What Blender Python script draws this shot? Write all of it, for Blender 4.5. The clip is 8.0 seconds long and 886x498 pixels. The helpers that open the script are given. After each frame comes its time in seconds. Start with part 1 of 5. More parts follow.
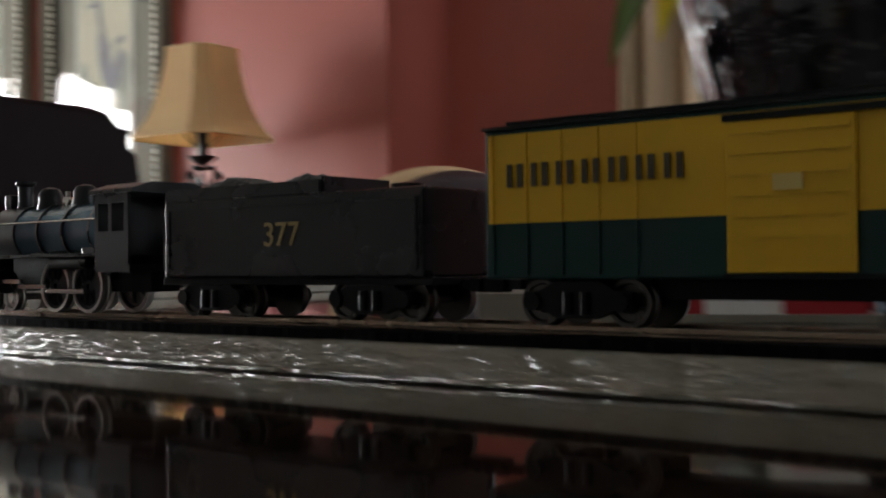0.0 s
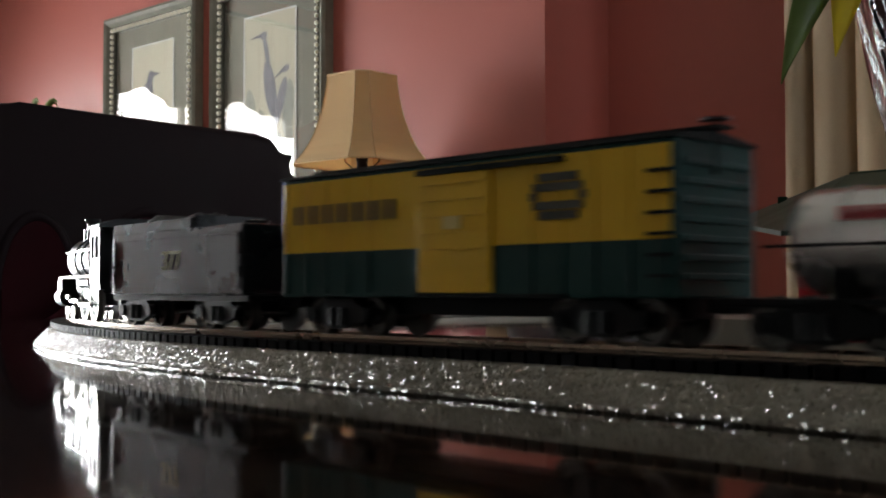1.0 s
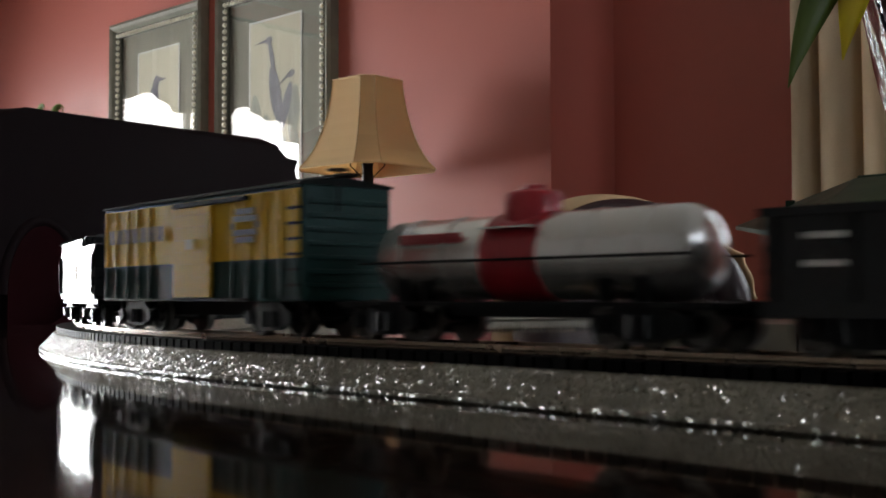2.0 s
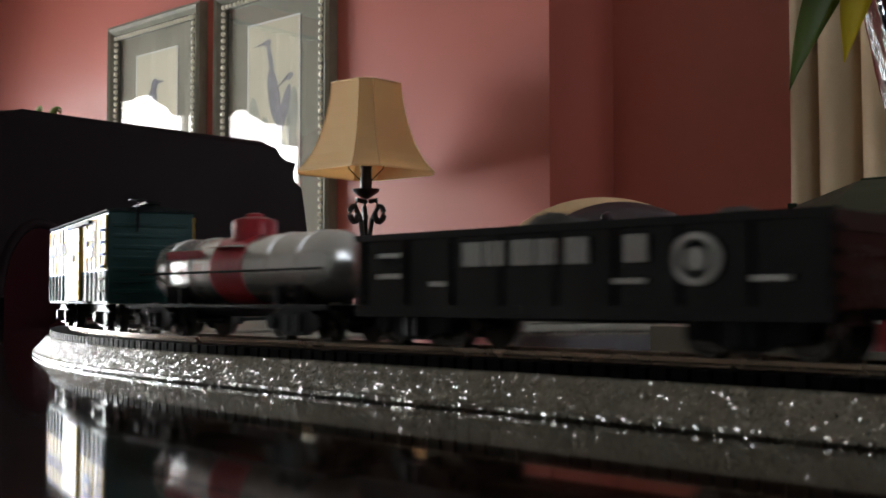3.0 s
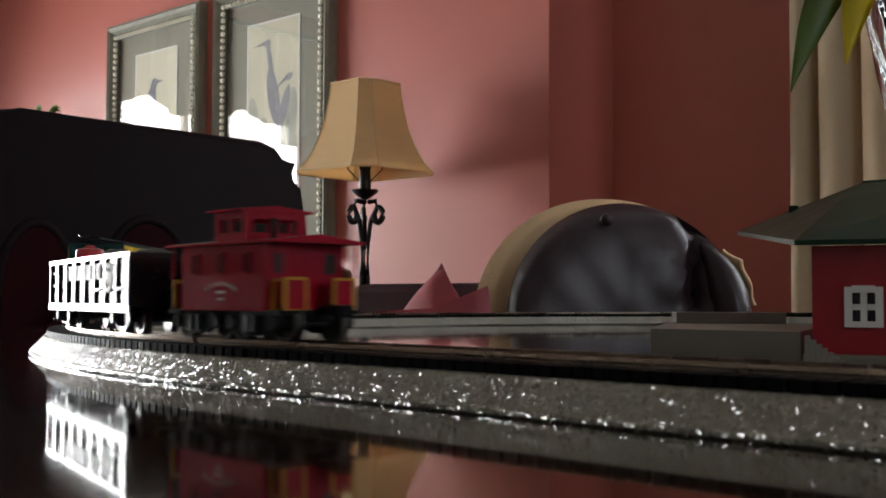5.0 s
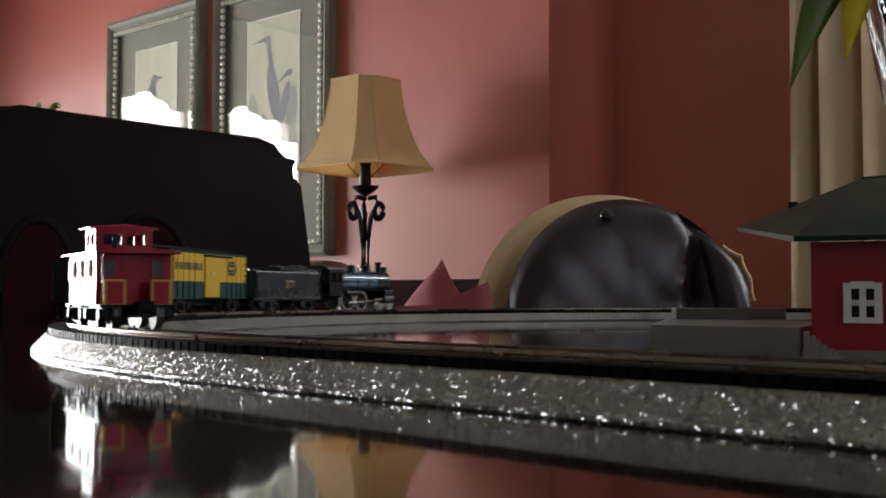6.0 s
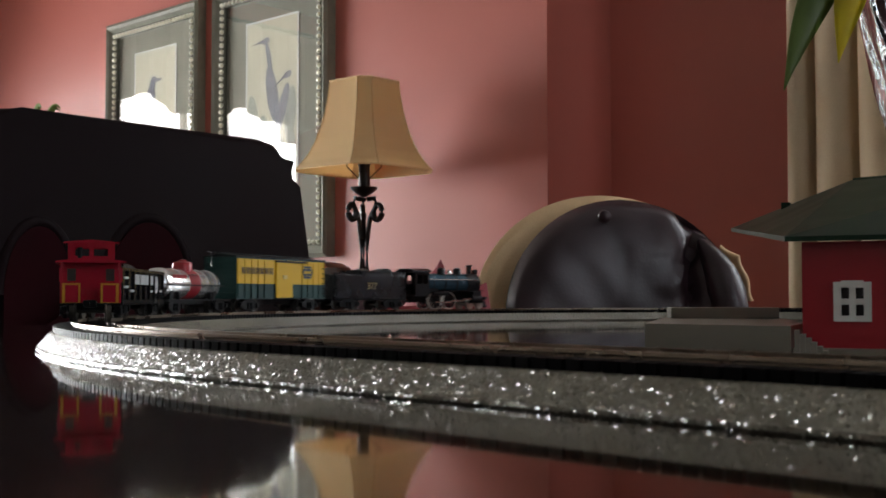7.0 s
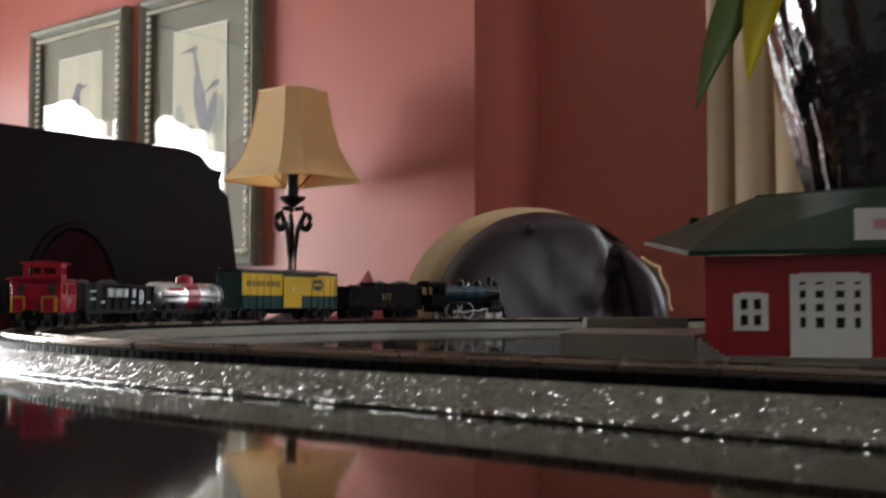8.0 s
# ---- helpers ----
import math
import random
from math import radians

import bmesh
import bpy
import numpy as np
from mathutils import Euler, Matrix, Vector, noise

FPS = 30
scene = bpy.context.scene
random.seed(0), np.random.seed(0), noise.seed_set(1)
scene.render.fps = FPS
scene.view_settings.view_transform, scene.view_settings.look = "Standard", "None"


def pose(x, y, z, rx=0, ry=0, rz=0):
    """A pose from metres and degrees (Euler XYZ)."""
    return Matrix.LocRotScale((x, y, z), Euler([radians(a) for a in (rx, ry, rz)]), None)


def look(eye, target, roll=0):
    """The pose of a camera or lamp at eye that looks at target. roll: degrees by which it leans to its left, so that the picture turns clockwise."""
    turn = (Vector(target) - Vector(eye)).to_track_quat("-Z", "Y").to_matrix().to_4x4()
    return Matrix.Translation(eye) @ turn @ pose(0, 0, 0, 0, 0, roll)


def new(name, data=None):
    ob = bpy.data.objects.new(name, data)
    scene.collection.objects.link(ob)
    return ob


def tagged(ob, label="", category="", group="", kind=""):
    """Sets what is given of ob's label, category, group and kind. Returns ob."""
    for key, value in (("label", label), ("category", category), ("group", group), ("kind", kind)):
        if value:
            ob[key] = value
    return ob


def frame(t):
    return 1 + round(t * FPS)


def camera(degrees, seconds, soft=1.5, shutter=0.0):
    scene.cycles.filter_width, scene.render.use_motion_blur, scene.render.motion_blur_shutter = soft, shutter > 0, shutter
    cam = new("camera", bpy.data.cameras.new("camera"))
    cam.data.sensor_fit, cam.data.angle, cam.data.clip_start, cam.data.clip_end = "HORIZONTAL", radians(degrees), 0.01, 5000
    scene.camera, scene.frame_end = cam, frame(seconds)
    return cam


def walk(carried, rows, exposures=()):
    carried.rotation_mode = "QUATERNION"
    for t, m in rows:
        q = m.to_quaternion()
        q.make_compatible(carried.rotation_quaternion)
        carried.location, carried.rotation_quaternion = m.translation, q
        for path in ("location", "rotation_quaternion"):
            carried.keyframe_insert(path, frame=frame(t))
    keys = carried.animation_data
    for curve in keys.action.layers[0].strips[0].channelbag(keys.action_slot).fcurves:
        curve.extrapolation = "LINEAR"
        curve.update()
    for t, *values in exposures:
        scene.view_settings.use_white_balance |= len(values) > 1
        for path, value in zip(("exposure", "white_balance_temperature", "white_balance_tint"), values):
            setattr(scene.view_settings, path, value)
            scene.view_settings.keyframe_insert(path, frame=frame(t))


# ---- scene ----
cam = camera(43.0, 8.0, soft=1.6, shutter=0.8)
cam.data.dof.use_dof, cam.data.dof.focus_distance, cam.data.dof.aperture_fstop = True, 0.75, 55.0   # a phone-sized aperture
PATH = [
    (0.0, (0.0010, -0.0239, 0.7783), (0.2825, 1.9560, 0.8055), -0.70),
    (0.3, (0.0032, 0.0124, 0.7744), (0.1295, 2.0076, 0.8285), 0.01),
    (0.5, (0.0030, -0.0018, 0.7761), (0.0810, 1.9962, 0.8197), -0.38),
    (0.7, (0.0017, 0.0061, 0.7751), (0.0520, 2.0045, 0.8385), 0.28),
    (1.0, (0.0010, -0.0050, 0.7762), (0.0070, 1.9936, 0.8517), -0.11),
    (1.5, (0.0006, -0.0022, 0.7762), (-0.0034, 1.9962, 0.8569), -0.21),
    (2.0, (0.0004, -0.0030, 0.7760), (-0.0029, 1.9953, 0.8601), -0.16),
    (3.5, (0.0001, 0.0057, 0.7762), (0.0001, 2.0035, 0.8684), -0.07),
    (4.0, (-0.0007, 0.0052, 0.7773), (0.0006, 2.0030, 0.8710), -0.04),
    (4.5, (-0.0003, 0.0067, 0.7761), (0.0012, 2.0045, 0.8700), 0.19),
    (6.0, (0.0001, 0.0053, 0.7765), (0.0010, 2.0035, 0.8610), 0.07),
    (6.5, (-0.0001, -0.0003, 0.7761), (-0.0001, 1.9979, 0.8603), 0.04),
    (7.0, (0.0004, -0.0043, 0.7759), (0.0034, 1.9939, 0.8620), -0.03),
    (7.5, (0.0009, -0.0150, 0.7761), (0.0580, 1.9834, 0.8317), -0.11),
    (8.0, (0.0025, -0.0279, 0.7765), (0.1318, 1.9652, 0.8792), -0.02),
]
walk(cam, [(t, look(eye, target, roll)) for t, eye, target, roll in PATH],
     exposures=[(0.0, 0.46), (0.5, 0.64), (1.0, 0.42), (2.0, 0.25), (3.5, 0.46), (4.5, 0.60), (6.0, 0.44), (7.0, 0.62), (8.0, 0.72)])

# ---- plan ----
TABLE_Z = 0.75
WALL_TURN = 47.5                       # the long wall runs this far to the left of +y
U = Vector((-math.sin(radians(WALL_TURN)), math.cos(radians(WALL_TURN)), 0))
N = Vector((-math.cos(radians(WALL_TURN)), -math.sin(radians(WALL_TURN)), 0))
ROOM = Matrix(((U.x, N.x, 0, 0), (U.y, N.y, 0, 0), (0, 0, 1, 0), (0, 0, 0, 1)))   # local x along U, local y along N
WALL_N = -2.251                        # face of the picture wall
WIN_U = 5.2                            # face of the window wall
LOOP_C = Vector((0.350, 0.753))
LOOP_R = 0.559
LOOP_PHI = radians(224.5)
LOOP_L = 0.686
TIE_TOP = 0.0117
RAIL_TOP = 0.0136
TRAIN_START, TRAIN_SPEED = -0.216, 0.1282


def track(s):
    """Point and heading of the track's centre line, s metres past the end of the near straight."""
    half = math.pi * LOOP_R
    total = 2 * half + 2 * LOOP_L
    s = s % total
    back = Vector((math.sin(LOOP_PHI), -math.cos(LOOP_PHI)))
    other = LOOP_C - back * LOOP_L
    if s < half:
        c, a = LOOP_C, LOOP_PHI - s / LOOP_R
    elif s < half + LOOP_L:
        a = LOOP_PHI - math.pi
        p = LOOP_C + LOOP_R * Vector((math.cos(a), math.sin(a))) - back * (s - half)
        return p, -back
    elif s < 2 * half + LOOP_L:
        c, a = other, LOOP_PHI - math.pi - (s - half - LOOP_L) / LOOP_R
    else:
        p = other + LOOP_R * Vector((math.cos(LOOP_PHI), math.sin(LOOP_PHI))) + back * (s - 2 * half - LOOP_L)
        return p, back
    r = Vector((math.cos(a), math.sin(a)))
    return c + LOOP_R * r, Vector((r.y, -r.x))


# ---- world and light ----
world = bpy.data.worlds.new("daylight")
scene.world = world
world.use_nodes = True
wn = world.node_tree.nodes
sky = wn.new("ShaderNodeTexSky")
sky.sky_type, sky.sun_disc = "NISHITA", False
sky.sun_elevation, sky.sun_rotation = radians(35), radians(150)
wn["Background"].inputs["Strength"].default_value = 0.12
world.node_tree.links.new(sky.outputs[0], wn["Background"].inputs["Color"])


def window_light(name, m, w, h, power, colour, spread=180):
    data = bpy.data.lights.new(name, "AREA")
    data.shape, data.size, data.size_y, data.energy, data.color = "RECTANGLE", w, h, power, colour
    data.spread = radians(spread)
    ob = new(name, data)
    ob.matrix_world = m
    return ob


# sky light in the openings; local -z of a lamp shines
window_light("window_daylight", ROOM @ pose(WIN_U + 0.02, -0.83, 1.15, 0, 90, 0), 1.1, 1.5, 38, (0.95, 0.98, 0.985), 118)
window_light("window_daylight", ROOM @ pose(0.30, -2.56, 1.60, -90, 0, 180), 1.1, 1.05, 12, (0.88, 0.94, 1.0))
window_light("window_daylight", ROOM @ pose(-2.62, -0.80, 1.55, 0, -90, 0), 1.0, 1.2, 3.5, (0.80, 0.90, 1.0))


# ---- materials ----
def material(name, colour, rough=0.5, metal=0.0, spec=0.5, grain=0.0, grain_scale=300.0, stain=0.12, stain_scale=6.0,
             bump=0.0, bump_scale=400.0, coat=0.0, random_value=0.0, rough_var=0.1):
    m = bpy.data.materials.new(name)
    m.use_nodes = True
    nt = m.node_tree
    b = nt.nodes["Principled BSDF"]
    b.inputs["Roughness"].default_value = rough
    b.inputs["Metallic"].default_value = metal
    b.inputs["Specular IOR Level"].default_value = spec
    b.inputs["Coat Weight"].default_value = coat
    b.inputs["Coat Roughness"].default_value = 0.08
    tc = nt.nodes.new("ShaderNodeTexCoord")
    n1 = nt.nodes.new("ShaderNodeTexNoise")
    n1.inputs["Scale"].default_value, n1.inputs["Detail"].default_value = stain_scale, 6
    n2 = nt.nodes.new("ShaderNodeTexNoise")
    n2.inputs["Scale"].default_value, n2.inputs["Detail"].default_value = grain_scale, 3
    nt.links.new(tc.outputs["Object"], n1.inputs["Vector"])
    nt.links.new(tc.outputs["Object"], n2.inputs["Vector"])
    mix = nt.nodes.new("ShaderNodeMix")
    mix.data_type = "RGBA"
    mix.inputs["A"].default_value = (*[c * (1 - stain) for c in colour], 1)
    mix.inputs["B"].default_value = (*[min(1, c * (1 + stain)) for c in colour], 1)
    nt.links.new(n1.outputs["Fac"], mix.inputs["Factor"])
    mix2 = nt.nodes.new("ShaderNodeMix")
    mix2.data_type, mix2.blend_type = "RGBA", "OVERLAY"
    mix2.inputs["Factor"].default_value = grain
    nt.links.new(mix.outputs["Result"], mix2.inputs["A"])
    nt.links.new(n2.outputs["Fac"], mix2.inputs["B"])
    last = mix2.outputs["Result"]
    if random_value:
        info = nt.nodes.new("ShaderNodeObjectInfo")
        hsv = nt.nodes.new("ShaderNodeHueSaturation")
        rng = nt.nodes.new("ShaderNodeMapRange")
        rng.inputs["To Min"].default_value, rng.inputs["To Max"].default_value = 1 - random_value, 1 + random_value
        nt.links.new(info.outputs["Random"], rng.inputs["Value"])
        nt.links.new(rng.outputs["Result"], hsv.inputs["Value"])
        nt.links.new(last, hsv.inputs["Color"])
        last = hsv.outputs["Color"]
    nt.links.new(last, b.inputs["Base Color"])
    rr = nt.nodes.new("ShaderNodeMapRange")
    rr.inputs["To Min"].default_value, rr.inputs["To Max"].default_value = max(0.02, rough - rough_var), min(1, rough + rough_var)
    nt.links.new(n1.outputs["Fac"], rr.inputs["Value"])
    nt.links.new(rr.outputs["Result"], b.inputs["Roughness"])
    if bump:
        bp = nt.nodes.new("ShaderNodeBump")
        bp.inputs["Strength"].default_value = bump
        bp.inputs["Distance"].default_value = 0.6 / bump_scale
        n3 = nt.nodes.new("ShaderNodeTexNoise")
        n3.inputs["Scale"].default_value, n3.inputs["Detail"].default_value = bump_scale, 2
        nt.links.new(tc.outputs["Object"], n3.inputs["Vector"])
        nt.links.new(n3.outputs["Fac"], bp.inputs["Height"])
        nt.links.new(bp.outputs["Normal"], b.inputs["Normal"])
    return m


def ballast_material():
    """Grey moulded plastic ballast whose small facets face every way and glint."""
    m = material("grey_ballast", (0.25, 0.228, 0.178), rough=0.20, spec=0.6, stain=0.2, stain_scale=25, rough_var=0.03)
    nt = m.node_tree
    b = nt.nodes["Principled BSDF"]
    tc = nt.nodes.new("ShaderNodeTexCoord")
    v = nt.nodes.new("ShaderNodeTexVoronoi")
    v.inputs["Scale"].default_value = 1900
    nt.links.new(tc.outputs["Object"], v.inputs["Vector"])
    geo = nt.nodes.new("ShaderNodeNewGeometry")
    centre = nt.nodes.new("ShaderNodeVectorMath")
    centre.operation = "SUBTRACT"
    centre.inputs[1].default_value = (0.5, 0.5, 0.5)
    nt.links.new(v.outputs["Color"], centre.inputs[0])
    dice = nt.nodes.new("ShaderNodeTexWhiteNoise")
    nt.links.new(v.outputs["Position"], dice.inputs["Vector"])
    tilt = nt.nodes.new("ShaderNodeMapRange")
    tilt.inputs["From Min"].default_value, tilt.inputs["From Max"].default_value = 0.32, 0.40
    tilt.inputs["To Min"].default_value, tilt.inputs["To Max"].default_value = 0.35, 1.5
    nt.links.new(dice.outputs["Value"], tilt.inputs["Value"])
    scale = nt.nodes.new("ShaderNodeVectorMath")
    scale.operation = "SCALE"
    nt.links.new(tilt.outputs["Result"], scale.inputs["Scale"])
    nt.links.new(centre.outputs[0], scale.inputs[0])
    add = nt.nodes.new("ShaderNodeVectorMath")
    nt.links.new(geo.outputs["Normal"], add.inputs[0])
    nt.links.new(scale.outputs[0], add.inputs[1])
    norm = nt.nodes.new("ShaderNodeVectorMath")
    norm.operation = "NORMALIZE"
    nt.links.new(add.outputs[0], norm.inputs[0])
    nt.links.new(norm.outputs[0], b.inputs["Normal"])
    return m


M = {}
M["wall"] = material("terracotta_paint", (0.435, 0.119, 0.090), rough=0.45, stain=0.06, stain_scale=1.5, bump=0.12, bump_scale=350)
# grey for the unseen walls, set by the fill light they bounce
M["bounce_wall"] = material("grey_beige_paint", (0.42, 0.42, 0.40), rough=0.6, stain=0.06, stain_scale=1.5)
M["ceiling"] = material("cream_ceiling_paint", (0.58, 0.56, 0.51), rough=0.8, stain=0.04)
M["floor"] = material("brown_wood_floor", (0.09, 0.045, 0.024), rough=0.35, grain=0.4, grain_scale=40)
M["white"] = material("white_gloss_paint", (0.78, 0.77, 0.73), rough=0.4, stain=0.04)
M["table"] = material("dark_polished_table", (0.018, 0.010, 0.007), rough=0.035, spec=0.6, stain=0.3, stain_scale=8, coat=0.6, rough_var=0.015)
M["ballast"] = ballast_material()
M["tie"] = material("black_plastic_tie", (0.005, 0.0045, 0.005), rough=0.6, spec=0.05, random_value=0.3)
M["rail"] = material("steel_rail", (0.26, 0.20, 0.15), rough=0.28, metal=1.0, stain=0.3, stain_scale=40)
M["black"] = material("black_plastic", (0.006, 0.006, 0.007), rough=0.4, spec=0.12, stain=0.25, stain_scale=60)
M["loco_black"] = material("satin_black_locomotive", (0.009, 0.010, 0.012), rough=0.3, spec=0.32, stain=0.3, stain_scale=50)
M["tender_black"] = material("satin_black_tender", (0.009, 0.0095, 0.012), rough=0.27, spec=0.34, stain=0.2, stain_scale=50)
M["boiler"] = material("blue_grey_boiler", (0.045, 0.10, 0.14), rough=0.25, metal=0.3, stain=0.2, stain_scale=60)
M["bright"] = material("bright_nickel", (0.72, 0.71, 0.68), rough=0.25, metal=1.0)
M["tyre"] = material("nickel_wheel_rim", (0.62, 0.60, 0.56), rough=0.3, metal=0.8)
M["yellow"] = material("yellow_car_paint", (0.80, 0.48, 0.030), rough=0.38, spec=0.25, stain=0.06, stain_scale=40)
M["green"] = material("dark_green_car_paint", (0.013, 0.052, 0.048), rough=0.40, spec=0.22, stain=0.1, stain_scale=40)
M["roof_green"] = material("dark_roof_paint", (0.010, 0.014, 0.014), rough=0.6, spec=0.15, stain=0.15, stain_scale=40)
M["silver"] = material("silver_tank_paint", (0.66, 0.64, 0.62), rough=0.24, metal=0.75, stain=0.07, stain_scale=40)
M["red"] = material("bright_red_paint", (0.42, 0.018, 0.030), rough=0.35, stain=0.08, stain_scale=40)
M["caboose_red"] = material("caboose_red_plastic", (0.37, 0.008, 0.026), rough=0.24, spec=0.24, stain=0.08, stain_scale=40)
M["gondola"] = material("satin_black_gondola", (0.006, 0.0064, 0.008), rough=0.24, spec=0.28, stain=0.2, stain_scale=40)
M["coal"] = material("black_coal", (0.012, 0.011, 0.010), rough=0.55, bump=1.0, bump_scale=350)
M["letter_white"] = material("white_lettering", (0.72, 0.72, 0.70), rough=0.5)
M["letter_dark"] = material("dark_lettering", (0.07, 0.05, 0.02), rough=0.5)
M["emblem_dark"] = material("dark_emblem_paint", (0.04, 0.04, 0.02), rough=0.5)
M["letter_gold"] = material("gold_lettering", (0.42, 0.30, 0.12), rough=0.5)
M["placard"] = material("pale_yellow_paint", (0.78, 0.60, 0.20), rough=0.5)
M["stn_red"] = material("station_red_plastic", (0.34, 0.010, 0.018), rough=0.4, stain=0.08, stain_scale=30)
M["stn_green"] = material("station_green_plastic", (0.012, 0.032, 0.018), rough=0.4, spec=0.16, stain=0.12, stain_scale=30)
M["stn_white"] = material("station_white_plastic", (0.76, 0.73, 0.68), rough=0.45, stain=0.05, stain_scale=30)
M["stn_grey"] = material("station_grey_plastic", (0.23, 0.21, 0.175), rough=0.5, stain=0.1, stain_scale=30)
M["stn_base"] = material("station_base_plastic", (0.20, 0.18, 0.14), rough=0.5, stain=0.1, stain_scale=30)
M["cab_glass"] = material("dim_red_window", (0.11, 0.008, 0.014), rough=0.25)
M["dark_glass"] = material("dark_window", (0.03, 0.012, 0.012), rough=0.3)
M["vase"] = material("black_glazed_ceramic", (0.005, 0.005, 0.007), rough=0.08, spec=0.6, coat=0.5, rough_var=0.04, bump=0.25, bump_scale=45)
M["leaf"] = material("green_leaf", (0.15, 0.21, 0.045), rough=0.45, stain=0.25, stain_scale=20)
M["leaf_yellow"] = material("yellow_leaf", (0.72, 0.60, 0.03), rough=0.45, stain=0.12, stain_scale=20)
M["bark"] = material("brown_stem", (0.12, 0.07, 0.03), rough=0.7)
M["leather"] = material("dark_brown_leather", (0.030, 0.014, 0.018), rough=0.36, spec=0.42, stain=0.3, stain_scale=10, rough_var=0.03, bump=0.1, bump_scale=220)
M["dark_leather"] = material("black_brown_upholstery", (0.010, 0.0050, 0.0062), rough=0.6, spec=0.08, stain=0.2, stain_scale=10, bump=0.06, bump_scale=220)
M["tan"] = material("tan_fabric", (0.62, 0.42, 0.23), rough=0.8, grain=0.2, grain_scale=500, stain=0.12, stain_scale=15, bump=0.2, bump_scale=600)
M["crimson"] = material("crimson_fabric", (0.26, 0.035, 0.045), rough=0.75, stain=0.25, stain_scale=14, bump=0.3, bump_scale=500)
# darker copy of the crimson; the armchair's shade is put into its colour
M["dimmed_crimson"] = material("dark_crimson_fabric", (0.022, 0.002, 0.004), rough=0.85, spec=0.1, stain=0.35, stain_scale=14)
M["shade"] = material("cream_shade_fabric", (0.82, 0.64, 0.36), rough=0.75, grain=0.12, grain_scale=500, stain=0.07, stain_scale=8, bump=0.15, bump_scale=700)
M["shade_trim"] = material("cream_shade_trim", (0.72, 0.52, 0.27), rough=0.7)
M["iron"] = material("dark_bronze_iron", (0.018, 0.014, 0.013), rough=0.38, metal=0.6, stain=0.2, stain_scale=40)
M["wood"] = material("dark_brown_wood", (0.055, 0.026, 0.014), rough=0.3, grain=0.4, grain_scale=60, stain=0.2)
M["curtain"] = material("beige_curtain", (0.56, 0.44, 0.29), rough=0.7, grain=0.2, grain_scale=400, stain=0.08, stain_scale=10, bump=0.2, bump_scale=500)
M["valance"] = material("cream_valance", (0.70, 0.62, 0.48), rough=0.8)
M["frame"] = material("antique_pewter_frame", (0.20, 0.195, 0.155), rough=0.6, metal=0.0, spec=0.3, stain=0.3, stain_scale=25, bump=0.15, bump_scale=200)
M["bead"] = material("pale_silver_beads", (0.82, 0.78, 0.66), rough=0.35, metal=0.2)
M["mat"] = material("grey_green_mat", (0.27, 0.26, 0.205), rough=0.8, stain=0.05)
M["paper"] = material("cream_print_paper", (0.68, 0.64, 0.49), rough=0.8, stain=0.12, stain_scale=8)
M["ink"] = material("slate_blue_ink", (0.19, 0.195, 0.24), rough=0.8, stain=0.5, stain_scale=30)
M["ink_soft"] = material("grey_green_wash", (0.42, 0.43, 0.37), rough=0.8, stain=0.35, stain_scale=25)


def glass_material(name, rough, ior=1.5):
    m = bpy.data.materials.new(name)
    m.use_nodes = True
    nt = m.node_tree
    b = nt.nodes["Principled BSDF"]
    b.inputs["Roughness"].default_value = rough
    b.inputs["Transmission Weight"].default_value = 1.0
    b.inputs["IOR"].default_value = ior
    return m


M["glass"] = glass_material("clear_glass", 0.0)
M["picture_glass"] = glass_material("heavy_picture_glass", 0.0, 1.75)


def let_light_through(m, share, colour):
    """Thin cloth: part of the light passes to the other side."""
    nt = m.node_tree
    t = nt.nodes.new("ShaderNodeBsdfTranslucent")
    t.inputs["Color"].default_value = (*colour, 1)
    mix = nt.nodes.new("ShaderNodeMixShader")
    mix.inputs["Fac"].default_value = share
    nt.links.new(nt.nodes["Principled BSDF"].outputs[0], mix.inputs[1])
    nt.links.new(t.outputs[0], mix.inputs[2])
    nt.links.new(mix.outputs[0], nt.nodes["Material Output"].inputs[0])


let_light_through(M["shade"], 0.5, (0.92, 0.74, 0.46))
let_light_through(M["curtain"], 0.25, (0.60, 0.46, 0.30))
let_light_through(M["leaf_yellow"], 0.4, (0.80, 0.66, 0.05))
let_light_through(M["leaf"], 0.3, (0.10, 0.18, 0.04))


def glow_material(name, colour, strength):
    m = bpy.data.materials.new(name)
    m.use_nodes = True
    nt = m.node_tree
    nt.nodes.remove(nt.nodes["Principled BSDF"])
    e = nt.nodes.new("ShaderNodeEmission")
    e.inputs["Color"].default_value, e.inputs["Strength"].default_value = (*colour, 1), strength
    nt.links.new(e.outputs[0], nt.nodes["Material Output"].inputs[0])
    return m


M["sky"] = glow_material("bright_overcast_distance", (1.0, 0.98, 0.95), 9.0)
# plain weaker glow, added as daylight for the recess and east windows
M["dim_sky"] = glow_material("shaded_garden_distance", (0.82, 0.90, 1.0), 3.0)


# ---- mesh helpers ----
def part(name, bm, mat, parent=None, label="", smooth=False, m=None):
    bmesh.ops.recalc_face_normals(bm, faces=bm.faces)
    me = bpy.data.meshes.new(name)
    bm.to_mesh(me)
    bm.free()
    for q in (mat if isinstance(mat, (list, tuple)) else [mat]):
        me.materials.append(q)
    if smooth:
        me.shade_smooth()
        me.set_sharp_from_angle(angle=radians(38))
    ob = new(name, me)
    if parent is not None:
        ob.parent = parent
    if m is not None:
        ob.matrix_basis = m
    if label:
        ob["label"] = label
    return ob


def share(name, source, parent, m):
    ob = new(name, source.data)
    ob.parent = parent
    ob.matrix_basis = m
    return ob


def thing(name, m, label, category, group="", kind=""):
    ob = new(name)
    ob.empty_display_size = 0.02
    ob.matrix_basis = m
    return tagged(ob, label, category, group, kind)


